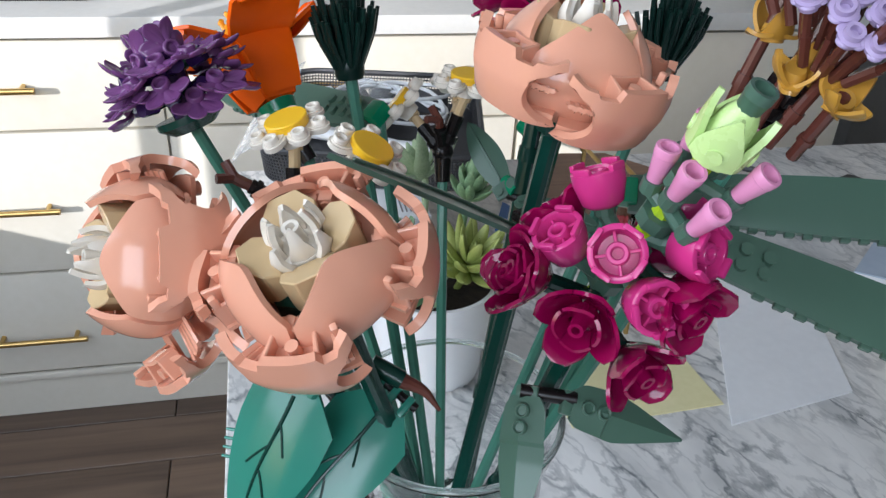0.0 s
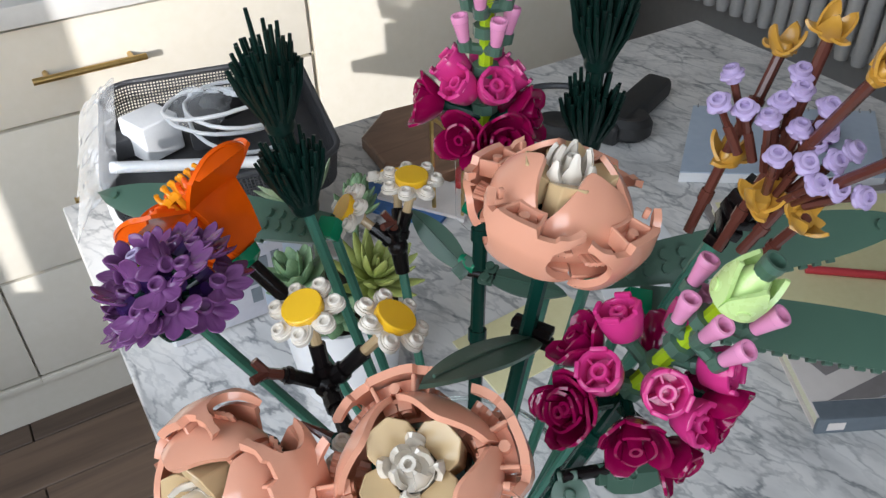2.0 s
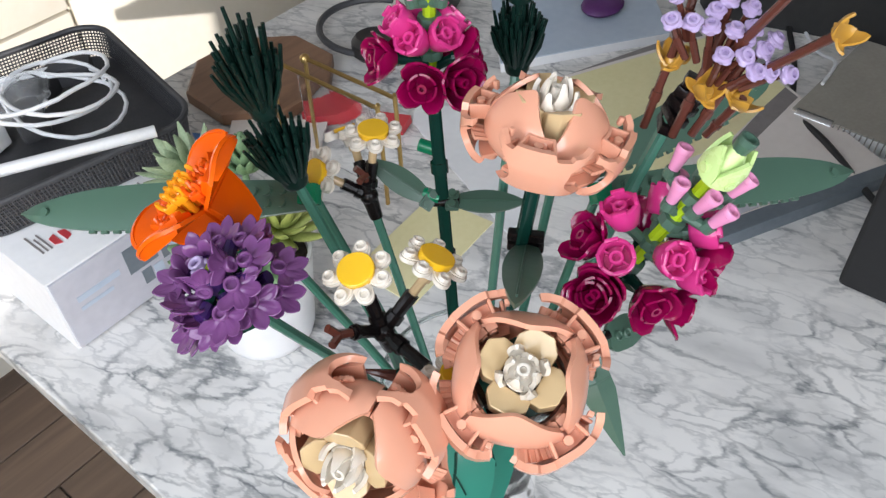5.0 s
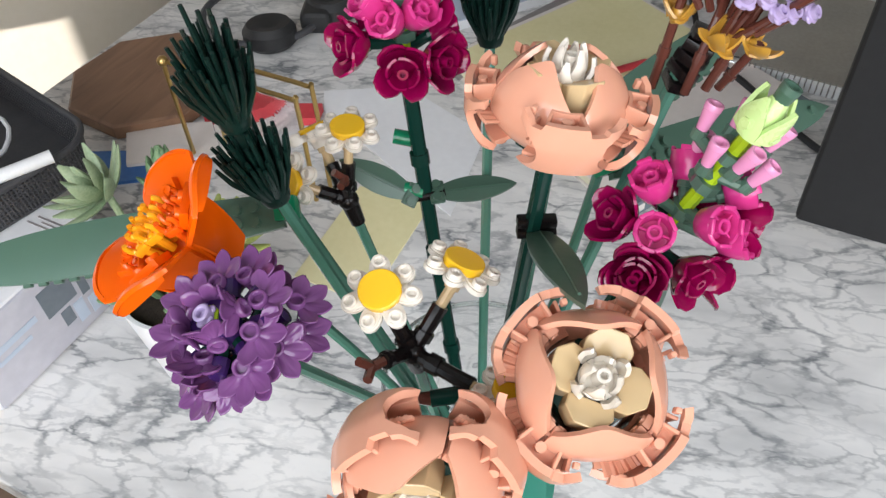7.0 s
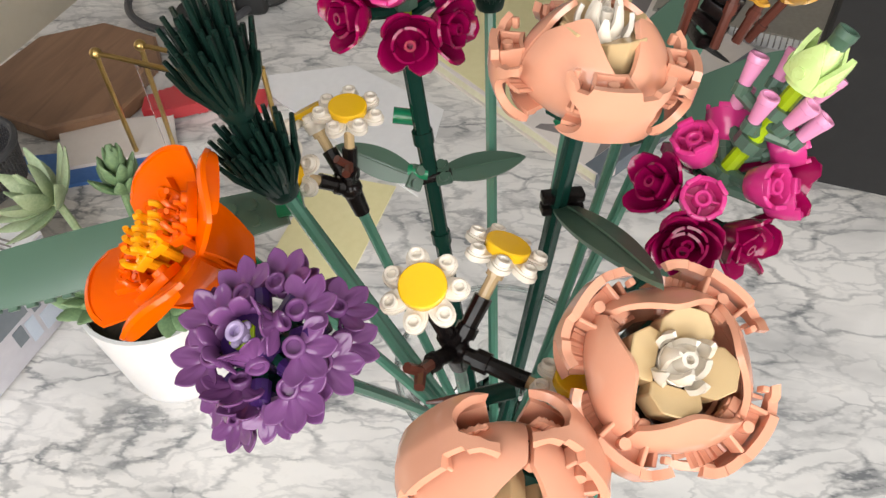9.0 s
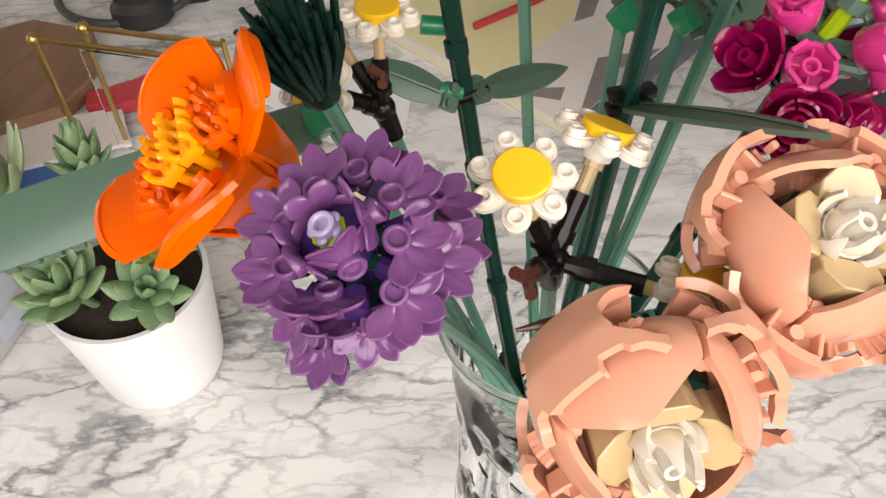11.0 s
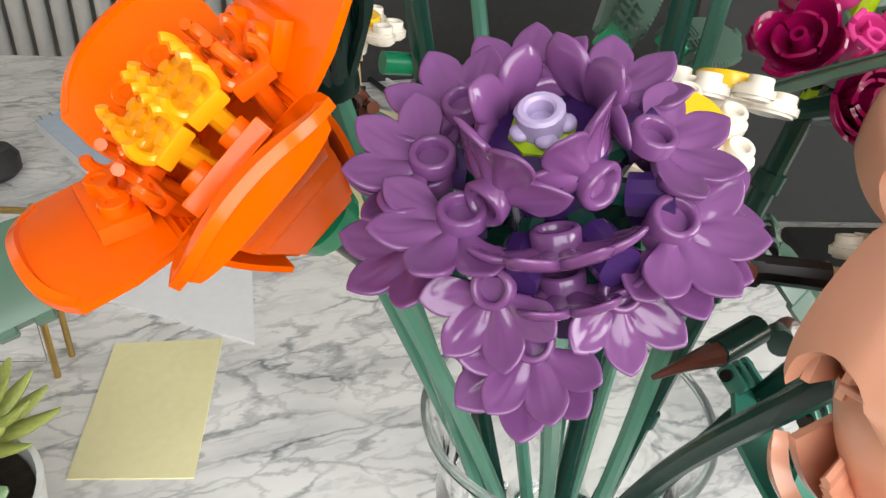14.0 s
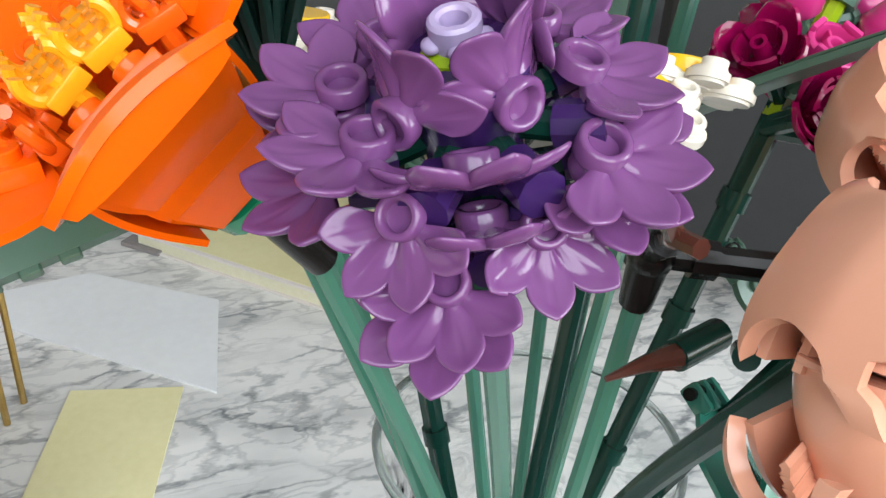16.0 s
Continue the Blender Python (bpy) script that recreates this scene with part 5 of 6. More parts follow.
def dagger_mesh(length, width):
    """A blunt-topped blade that tapers straight to its tip along +x, with a keel and two round sockets."""
    bm = bmesh.new()

    def fn(u, v):
        if u < 0.10:
            w = 0.62 + 0.30 * math.sin(u / 0.10 * math.pi / 2)
        elif u < 0.40:
            w = 0.92 + 0.08 * math.sin((u - 0.10) / 0.30 * math.pi / 2)
        else:
            w = 1.0 - 0.94 * ((u - 0.40) / 0.60) ** 1.12
        y = (2 * v - 1) * w * width / 2
        step = 0.0012 if u < 0.30 else 0.0
        return length * u, y, step + 0.0034 * w * (1 - abs(2 * v - 1)) * (0.25 + 0.75 * min(u / 0.3, 1))

    shell(bm, fn, 40, 8, 0.0022)
    for x in (0.0050, 0.0105):
        stud_ring(bm, Matrix.Translation((x, 0, 0.0008)), 0.0025, 0.0016, 0.0040 if x > 0.008 else 0.0030, 14, 0.75)
    block(bm, Matrix.Translation((-0.001, 0, -0.0005)), 0.005, width * 0.5, 0.0034, 0.0008)
    return to_mesh(bm, "leaf", 24)


place("leaf", dagger_mesh(0.054, 0.0160), SAND, M1, lay((0.0440, -0.0450, 0.2490), (-0.012, -0.033, -0.038), (-0.6, -0.5, 0.6)), "narrow sand-green leaf")
place("leaf", dagger_mesh(0.043, 0.0165), SAND, M1, lay((0.0580, -0.0500, 0.2480), (0.052, -0.010, -0.020), (-0.1, -0.7, 0.7)), "narrow sand-green leaf")
bm = bmesh.new()
cyl(bm, (0.0420, -0.0430, 0.2500), (0.0600, -0.0490, 0.2490), 0.0026)
part("leaf_bar", bm, BLACK, M1)


# pine sprigs ---------------------------------------------------------------------------
def needles_mesh(n, seed, length=0.034, spread=24):
    """A tuft of stiff needles from a ribbed collar, growing along +z."""
    bm = bmesh.new()
    r = random.Random(seed)
    lathe(bm, [(0, -0.004), (0.0054, -0.004), (0.0062, -0.002), (0.0066, 0.004), (0.0052, 0.0065), (0, 0.0065)], 12)
    for i in range(n):
        a = 2.39996 * i
        q = math.sqrt((i + 0.5) / n)
        tilt = radians(spread) * q * r.uniform(0.85, 1.1)
        d = Vector((math.sin(tilt) * math.cos(a), math.sin(tilt) * math.sin(a), math.cos(tilt)))
        p = Vector((0.0056 * q * math.cos(a), 0.0056 * q * math.sin(a), 0.001))
        ln = length * r.uniform(0.72, 1.05) * (1.14 - 0.48 * q)
        b1 = p + d * ln * 0.6 + Vector((math.cos(a), math.sin(a), 0)) * 0.0012 * q
        tube(bm, [p, b1, p + d * ln], [0.00130, 0.00122, 0.00085], 6)
    return to_mesh(bm, "needles", 40)


NEEDLES = (needles_mesh(56, 5, 0.034, 25), needles_mesh(54, 8, 0.040, 24))


def pine(at, axis, low, label):
    t = thing("pine_sprig", low[-1], label, "toy foliage", "dark green pine sprigs")
    m = aim(at, axis, 0)
    place("needle_tuft", NEEDLES[0], PINEGREEN, t, m)
    place("needle_tuft", NEEDLES[1], PINEGREEN, t, m @ Matrix.Translation((0, 0.0005, 0.037)) @ Matrix.Rotation(radians(-5), 4, 'X'))
    bm = bmesh.new()
    cyl(bm, m @ Vector((0, 0, 0)), m @ Vector((0, 0, 0.040)), 0.0030, seg=10)
    part("spine", bm, PINEGREEN, t)
    bm = bmesh.new()
    stem(bm, [m @ Vector((0, 0, 0.002))] + [Vector(p) for p in low], 0.0026)
    part("stem", bm, STEMGREEN, t)
    return t


pine((-0.0005, 0.0850, 0.3200), (-0.08, 0.20, 0.95), course((-0.0005, 0.0850, 0.3200)), "dark green brick-built pine sprig beside the orange poppy")
pine((0.1200, 0.0480, 0.3300), (0.10, 0.05, 0.99), course((0.1200, 0.0480, 0.3300)), "dark green brick-built pine sprig behind the tall rose")


# lavender sprig with gold leaves ----------------------------------------------------------
def lilac_mesh():
    bm = bmesh.new()
    lathe(bm, [(0, -0.0018), (0.0024, -0.0018), (0.0026, -0.0002), (0.0034, 0.0), (0.0036, 0.0014), (0.0026, 0.0017), (0.0025, 0.0034), (0.0015, 0.0034), (0.0014, 0.0016), (0, 0.0016)], 16)
    for k in range(4):
        m = Matrix.Rotation(radians(90 * k + 45), 4, 'Z') @ Matrix.Translation((0.0030, 0, 0.0006))
        bmesh.ops.create_icosphere(bm, subdivisions=2, radius=0.0016, matrix=m @ Matrix.Diagonal((0.9, 1.2, 0.5, 1)))
    return to_mesh(bm, "lilac_stud", 40)


def gold_mesh():
    """A gold claw of curved leaves round a collar; along +z."""
    bm = bmesh.new()
    lathe(bm, [(0, -0.003), (0.0040, -0.003), (0.0044, 0.001), (0.0034, 0.003), (0, 0.003)], 12)
    for k, (h, w) in enumerate(((0.0115, 0.0050), (0.0070, 0.0042), (0.0115, 0.0050), (0.0060, 0.0040), (0.010, 0.0046))):
        m = Matrix.Rotation(radians(72 * k), 4, 'Z')
        flat = k in (1, 3)

        def fn(u, v, m=m, h=h, w=w, flat=flat):
            ww = w * (1 - v) ** 0.6 + 0.0003
            y = (2 * u - 1) * ww
            if flat:
                return m @ Vector((0.0035 + h * v, y, 0.0005 - 0.002 * v + 0.003 * v * v * v))
            return m @ Vector((0.0032 + 0.0038 * math.sin(v * 2.0) - y * y / w * 0.4, y, -0.001 + h * v))

        shell(bm, fn, 5, 6, -0.0013)
    return to_mesh(bm, "gold_leaf", 45)


lilac_stud, gold_leaf = lilac_mesh(), gold_mesh()
lav = thing("lavender_sprig", foot(-0.02, 0.004), "lilac brick-built blossoms on brown rods with gold leaves", "toy flower")
L0 = Vector((0.1075, -0.0395, 0.3380))
for p, d in (((0.1078, -0.0363, 0.3680), (0.05, 0.1, 1)), ((0.1055, -0.0530, 0.3610), (-0.15, -0.45, 1)), ((0.1130, -0.0650, 0.3575), (0.0, -0.8, 0.7)), ((0.1050, -0.0800, 0.4170), (0.0, -0.6, 0.9)),
             ((0.1230, -0.0355, 0.4030), (0.15, 0.02, 1)), ((0.1080, -0.0950, 0.4000), (0.0, -0.9, 0.6)), ((0.1200, -0.0520, 0.4150), (0.1, -0.3, 1))):
    place("gold_leaf", gold_leaf, GOLD, lav, aim(p, d, 40 * p[2] * 1000 % 360) @ Matrix.Scale(0.84 if p[2] < 0.39 else 0.72, 4), "pearl gold leaf collar")
lilac_at = ((0.100, -0.037, 0.400), (0.094, -0.039, 0.393), (0.099, -0.045, 0.392), (0.103, -0.051, 0.390), (0.114, -0.052, 0.397), (0.116, -0.049, 0.401), (0.109, -0.058, 0.388), (0.115, -0.063, 0.388), (0.112, -0.062, 0.384),
            (0.100, -0.059, 0.382), (0.106, -0.065, 0.381), (0.114, -0.069, 0.381), (0.106, -0.070, 0.376), (0.111, -0.074, 0.375), (0.115, -0.080, 0.374), (0.118, -0.071, 0.384), (0.110, -0.049, 0.393), (0.119, -0.059, 0.393))
for i, p in enumerate(lilac_at):
    p = Vector(p)
    d = (p - Vector((0.112, -0.050, 0.352))).normalized()
    dd = (d + Vector((-0.35, -0.35, 0.15))).normalized() if i % 3 else d
    place("lilac_stud", lilac_stud, LILAC, lav, aim(p, dd, 37 * i), "lilac flower stud")
    bm = bmesh.new()
    cyl(bm, p - dd * 0.001, p - dd * 0.006 - d * 0.006, 0.0013, seg=7)
    cyl(bm, p - dd * 0.005 - d * 0.005, p - d * 0.020, 0.0016, seg=7)
    part("twig", bm, BROWN, lav, "thin reddish-brown twig")
for a, b in (((0.1000, -0.0320, 0.3380), (0.1115, -0.0380, 0.3900)), ((0.1010, -0.0450, 0.3380), (0.1165, -0.0530, 0.3880)), ((0.1115, -0.0370, 0.3800), (0.1235, -0.0355, 0.4040)), ((0.1040, -0.0520, 0.3400), (0.1155, -0.0640, 0.3760)),
             ((0.1120, -0.0540, 0.3700), (0.1055, -0.0810, 0.4200)), ((0.1120, -0.0620, 0.3640), (0.1085, -0.0960, 0.4010)), ((0.1130, -0.0500, 0.3700), (0.1215, -0.0520, 0.4180)), ((0.1100, -0.0560, 0.3380), (0.1120, -0.0670, 0.3600))):
    bm = bmesh.new()
    cyl(bm, a, b, 0.0019, seg=9)
    cyl(bm, Vector(a).lerp(Vector(b), 0.25), Vector(a).lerp(Vector(b), 0.33), 0.0025, seg=9)
    part("rod", bm, BROWN, lav, "reddish-brown rod")
bm = bmesh.new()
for i in range(5):
    block(bm, aim(L0 + Vector((0.0012 * i, -0.0020 * i, 0.0052 * i)), (0.2, -0.35, 1), 20 * i), 0.012, 0.008, 0.0045, 0.0006)
part("core", bm, BLACK, lav, "black core")
bm = bmesh.new()
ridged(bm, [L0 + Vector((0.001, -0.001, 0.006)), *course((0.1075, -0.0395, 0.3380))], 0.0030)
part("stem", bm, STEMGREEN, lav)


# long sand-green blades ------------------------------------------------------------------------
def blade(base, tip, face, width, sweep, label, low, side=1):
    t = thing("long_leaf", low[-1], label, "toy foliage", "long sand-green leaves")
    base, tip = Vector(base), Vector(tip)
    place("blade", wing_mesh((tip - base).length, width, sweep, True, side), SAND, t, lay(base, tip - base, face))
    bm = bmesh.new()
    d = (tip - base).normalized()
    block(bm, lay(base - d * 0.002, d, face), 0.010, 0.010, 0.007, 0.001)
    part("clip", bm, GREEN, t, "bright green clip")
    bm = bmesh.new()
    stem(bm, [base - d * 0.004] + [Vector(p) for p in low], 0.0024)
    part("stem", bm, STEMGREEN, t)
    return t


blade((0.0110, 0.0940, 0.2970), (-0.0655, 0.2450, 0.2590), (-0.62, -0.10, 0.78), 0.024, 0.0, "long sand-green leaf under the orange poppy", course((0.0130, 0.0920, 0.2900)), -1)
blade((0.0960, -0.0200, 0.2970), (0.2345, -0.1000, 0.2570), (-0.35, -0.50, 0.80), 0.0235, 0.0, "long sand-green leaf over the books", course((0.0960, -0.0200, 0.2970)))
blade((0.0920, 0.0020, 0.2990), (0.2190, -0.0480, 0.3060), (-0.30, -0.62, 0.72), 0.0225, 0.0, "long sand-green leaf behind the snapdragon", course((0.0920, 0.0020, 0.2990)))

# glass vase ------------------------------------------------------------------------------------------
bm = bmesh.new()
R0 = 0.049
prof = [(0, 0.0), (0.040, 0.0), (0.043, 0.003), (0.0435, 0.02)]
for i in range(24):
    z = 0.022 + i * 0.0058
    prof.append((0.0425 + 0.0004 * math.sin(i * 1.9) - 0.006 * math.sin((z - 0.02) / 0.145 * math.pi) ** 2 * 0.6, z))
prof += [(0.0415, 0.166), (0.0455, 0.182), (R0 - 0.0006, RIM.z - 0.0006), (R0 - 0.0020, RIM.z - 0.0006), (0.0442, 0.182), (0.0402, 0.166), (0.0395, 0.03), (0.036, 0.010), (0, 0.010)]
lathe(bm, prof, 112, Matrix.Identity(4))
for v in bm.verts:
    far = math.hypot(v.co.x, v.co.y)
    if far > 0.03 and 0.022 < v.co.z < 0.162:
        swirl = 1 + 0.022 * math.sin(14 * math.atan2(v.co.y, v.co.x) + 150 * v.co.z) * math.sin((v.co.z - 0.022) / 0.14 * math.pi)
        v.co.x, v.co.y = v.co.x * swirl, v.co.y * swirl
bm.transform(Matrix.Translation((RIM.x, RIM.y, 0.0)))
vase = thing("glass_vase", (RIM.x, RIM.y, 0.0), "clear swirl-ribbed glass vase holding the brick-built flowers", "vase")
body = part("body", bm, GLASS, vase, "clear ribbed glass", smooth=60)
body.visible_shadow = False
bm = bmesh.new()
lathe(bm, [(R0 - 0.0018 + 0.0015 * math.cos(a), RIM.z + 0.0008 + 0.0013 * math.sin(a)) for a in [2 * math.pi * i / 10 for i in range(11)]], 72, Matrix.Translation((RIM.x, RIM.y, 0.0)))
bmesh.ops.remove_doubles(bm, verts=bm.verts, dist=0.00001)
part("rim", bm, RIMGLASS, vase, "rounded glass lip with its highlight put into a pale colour", smooth=60)


# ---- things on the table ----
# white pot with succulents
POT = Vector((0.082, 0.276, 0.0))
bm = bmesh.new()
lathe(bm, [(0, 0), (0.036, 0), (0.039, 0.002), (0.0415, 0.010), (0.0505, 0.090), (0.0505, 0.092), (0.0475, 0.092), (0.0465, 0.080), (0, 0.079)], 48, Matrix.Translation(POT))
single("plant_pot", bm, CERAMIC, "round tapered white ceramic pot on the marble table", "pot", smooth=40)
bm = bmesh.new()
lathe(bm, [(0, 0.0795), (0.046, 0.0795), (0.046, 0.083), (0.03, 0.0855), (0, 0.086)], 32, Matrix.Translation(POT))
single("potting_soil", bm, SOIL, "dark potting soil filling the white pot", "soil", kind="stuff")


def succ_leaf_mesh(length, width, thick):
    bm = bmesh.new()
    rings = []
    for i in range(8):
        u = i / 7
        w = width * 0.5 * math.sin(math.pi * min(0.10 + 0.86 * u, 0.98)) ** 0.8
        h = thick * 0.5 * math.sin(math.pi * min(0.12 + 0.84 * u, 0.97)) ** 0.7
        rings.append([bm.verts.new((length * u, w * math.cos(a), 0.28 * length * u * u + h * math.sin(a))) for a in (2 * math.pi * k / 8 for k in range(8))])
    for a, b in zip(rings, rings[1:]):
        for k in range(8):
            bm.faces.new((a[k], a[(k + 1) % 8], b[(k + 1) % 8], b[k]))
    bm.faces.new(rings[0][::-1])
    bm.faces.new(rings[-1])
    return to_mesh(bm, "leaf", 60)


def rosette(at, axis, rows, mat, length, width, thick, label, seed, stalk=True):
    t = thing("succulent", (at[0], at[1], POT.z + 0.084), label, "plant", "potted succulents")
    m = aim(at, axis, 0)
    r = random.Random(seed)
    meshes = {}
    k = 0
    for n, tilt, s, z in rows:
        if s not in meshes:
            meshes[s] = succ_leaf_mesh(length * s, width * s, thick * s)
        for i in range(n):
            k += 1
            a = 137.5 * k + r.uniform(-8, 8)
            place("leaf", meshes[s], mat, t, m @ Matrix.Rotation(radians(a), 4, 'Z') @ Matrix.Translation((0.001, 0, z)) @ Matrix.Rotation(radians(-tilt + r.uniform(-6, 6)), 4, 'Y'))
    bm = bmesh.new()
    tube(bm, curve_pts([(at[0] * 0.7 + POT.x * 0.3, at[1] * 0.7 + POT.y * 0.3, 0.083), m @ Vector((0, 0, -0.004)), m @ Vector((0, 0, 0.006))], 6), 0.0028, 8)
    part("stalk", bm, mat, t)


rosette(POT + Vector((-0.026, 0.014, 0.104)), (-0.25, 0.15, 1), ((7, 10, 1.0, 0.0), (7, 30, 0.95, 0.004), (6, 52, 0.8, 0.008), (4, 72, 0.5, 0.010)), SUCCULENT, 0.030, 0.019, 0.007, "plump green succulent rosette in the white pot", 1)
rosette(POT + Vector((0.024, -0.012, 0.104)), (0.25, -0.2, 1), ((9, 6, 1.0, 0.0), (9, 26, 0.95, 0.003), (8, 50, 0.8, 0.006), (4, 70, 0.5, 0.008)), SUCCYELLOW, 0.040, 0.013, 0.006, "yellow-green pointed succulent rosette in the white pot", 2)
rosette(POT + Vector((0.0, 0.050, 0.152)), (-0.35, 0.45, 0.8), ((7, 10, 1.0, 0.0), (6, 32, 0.95, 0.004), (4, 60, 0.6, 0.008)), SUCCPALE, 0.038, 0.014, 0.005, "pale green succulent leaning over the pot rim", 3)
rosette(POT + Vector((0.030, 0.022, 0.146)), (0.2, 0.1, 1), ((8, 25, 0.9, 0.0), (8, 45, 0.9, 0.006), (7, 64, 0.8, 0.014), (5, 76, 0.6, 0.02)), SUCCULENT, 0.024, 0.011, 0.006, "small upright green succulent in the white pot", 4)
rosette(POT + Vector((-0.014, -0.026, 0.098)), (-0.3, -0.4, 1), ((7, 8, 1.0, 0.0), (6, 32, 0.9, 0.003), (4, 60, 0.7, 0.006)), SUCCULENT, 0.025, 0.014, 0.006, "plump green succulent at the pot rim", 6)

# sticky note
bm = bmesh.new()
note = [(0.178, 0.264), (0.303, 0.272), (0.309, 0.197), (0.178, 0.190)]
tp = [bm.verts.new((x, y, 0.0012)) for x, y in note]
bt = [bm.verts.new((x, y, 0.0)) for x, y in note]
bm.faces.new(tp)
bm.faces.new(bt[::-1])
for i in range(4):
    bm.faces.new((tp[i], bt[i], bt[(i + 1) % 4], tp[(i + 1) % 4]))
single("sticky_note", bm, PAPERYELLOW, "pale yellow paper note lying on the marble", "note")


def flat(bm, corners, z0, z1):
    """A thin slab over four corners."""
    top = [bm.verts.new((x, y, z1)) for x, y in corners]
    bot = [bm.verts.new((x, y, z0)) for x, y in corners]
    bm.faces.new(top)
    bm.faces.new(bot[::-1])
    n = len(corners)
    for i in range(n):
        bm.faces.new((top[i], bot[i], bot[(i + 1) % n], top[(i + 1) % n]))


# large book with printed cover
B0, BS, BE = Vector((0.366, 0.025)), Vector((0.888, -0.460)).normalized(), Vector((0.500, 0.866)).normalized()


def on_book(s, e):
    p = B0 + BS * s + BE * e
    return p.x, p.y


book = thing("large_book", (0.52, 0.08, 0.0), "large flat book with pale yellow and grey printed cover", "book")
bm = bmesh.new()
flat(bm, [on_book(0.003, 0.004), on_book(0.255, 0.004), on_book(0.255, 0.30), on_book(0.003, 0.30)], 0.002, 0.014)
part("page_block", bm, PAGES, book, "yellowish page edges")
bm = bmesh.new()
flat(bm, [on_book(0, 0), on_book(0.26, 0), on_book(0.26, 0.304), on_book(0, 0.304)], 0.014, 0.016)
part("cover", bm, PAPERCREAM, book, "cream printed cover")
bm = bmesh.new()
flat(bm, [on_book(0, 0), on_book(0.26, 0), on_book(0.26, 0.304), on_book(0, 0.304)], 0.0, 0.002)
part("back_cover", bm, PAPERCREAM, book)
bm = bmesh.new()
block(bm, lay((*on_book(0.13, 0.0), 0.008), (BS.x, BS.y, 0), (0, 0, 1)), 0.262, 0.004, 0.0165, 0.0015)
part("spine", bm, SLATE, book, "slate blue spine")
prints = ((PAPERYELLOW, "pale yellow cover field", ((0.004, 0.106), (0.131, 0.112), (0.214, 0.150), (0.256, 0.168), (0.256, 0.298), (0.004, 0.298)), 0.0164),
          (GREYPRINT, "grey slanting stripe", ((0.131, 0.108), (0.152, 0.099), (0.256, 0.146), (0.256, 0.168), (0.214, 0.150)), 0.0162),
          (GREYPRINT, "grey mountain print", ((0.014, 0.0175), (0.149, 0.0175), (0.097, 0.055)), 0.0162),
          (CARDGREY, "pale inner slope", ((0.056, 0.0178), (0.118, 0.0178), (0.096, 0.031)), 0.0164),
          (GREYPRINT, "grey wedge print", ((0.003, 0.084), (0.023, 0.044), (0.041, 0.052), (0.011, 0.084)), 0.0162),
          (SLATE, "slate blue band along the spine", ((0.001, 0.0005), (0.259, 0.0005), (0.259, 0.0135), (0.001, 0.0172)), 0.0163))
for stuff_mat, note_text, shape, z1 in prints:
    bm = bmesh.new()
    flat(bm, [on_book(*q) for q in shape], 0.0160, z1)
    part("cover_print", bm, stuff_mat, book, note_text)
bm = bmesh.new()
flat(bm, [on_book(0.008, -0.0024), on_book(0.022, -0.0024), on_book(0.022, -0.0020), on_book(0.008, -0.0020)], 0.004, 0.012)
part("spine_mark", bm, PAPERCREAM, book, "pale square spine mark")
bm = bmesh.new()
p0, p1 = Vector((*on_book(0.055, 0.175), 0.0205)), Vector((*on_book(0.165, 0.150), 0.0205))
cyl(bm, p0, p1, 0.004, seg=10)
cyl(bm, p1, p1 + (p1 - p0).normalized() * 0.012, 0.004, 0.001, 10)
single("pen", bm, REDCARD, "dark red pen lying on the book", "pen")

# dark booklet under the blue pad
bm = bmesh.new()
flat(bm, [(0.500, 0.262), (0.520, 0.300), (0.760, 0.200), (0.715, 0.140)], 0.0, 0.004)
bk = single("booklet", bm, GREYPRINT, "thin dark grey printed booklet with pale bars", "booklet")
bm = bmesh.new()
for i in range(5):
    s = 0.12 + 0.14 * i
    a = Vector((0.512, 0.272)).lerp(Vector((0.742, 0.166)), s)
    b = Vector((0.512, 0.272)).lerp(Vector((0.742, 0.166)), s + 0.09)
    n = Vector((0.42, 0.90)) * (0.006 + 0.004 * (i % 2))
    flat(bm, [tuple(a), tuple(b), tuple(b + n), tuple(a + n)], 0.004, 0.0044)
ob = part("printed_bars", bm, PAPERCREAM, bk)
bm = bmesh.new()
flat(bm, [(0.60, 0.214), (0.7, 0.166), (0.716, 0.142), (0.60, 0.205)], 0.0041, 0.0045)
part("red_stripe", bm, REDCARD, bk)

# pale blue spiral pad
pad = thing("spiral_pad", (0.67, 0.33, 0.0), "pale blue spiral-bound pad with white pages", "notepad")
PC = [Vector((0.535, 0.350)), Vector((0.718, 0.218)), Vector((0.805, 0.290)), Vector((0.663, 0.458))]
PC = [PC[0], PC[1], PC[1] + (PC[3] - PC[0]) * 0.96, PC[3]]
bm = bmesh.new()
flat(bm, [tuple(p) for p in PC], 0.0, 0.012)
part("page_block", bm, CARD, pad, "white pages")
bm = bmesh.new()
flat(bm, [tuple(p) for p in PC], 0.012, 0.0135)
part("cover", bm, BLUEPAD, pad, "pale blue card cover")
ring_bm = bmesh.new()
tube(ring_bm, [(0.0075 * math.cos(a), 0, 0.0075 * math.sin(a)) for a in (2 * math.pi * k / 14 for k in range(15))], 0.0008, 5)
ring_mesh = to_mesh(ring_bm, "wire_ring")
for i in range(18):
    p = PC[3].lerp(PC[2], (i + 0.5) / 18)
    place("wire_ring", ring_mesh, SILVER, pad, lay((p.x, p.y, 0.0075), (PC[3] - PC[0]).to_3d(), (0, 0, 1)))
bm = bmesh.new()
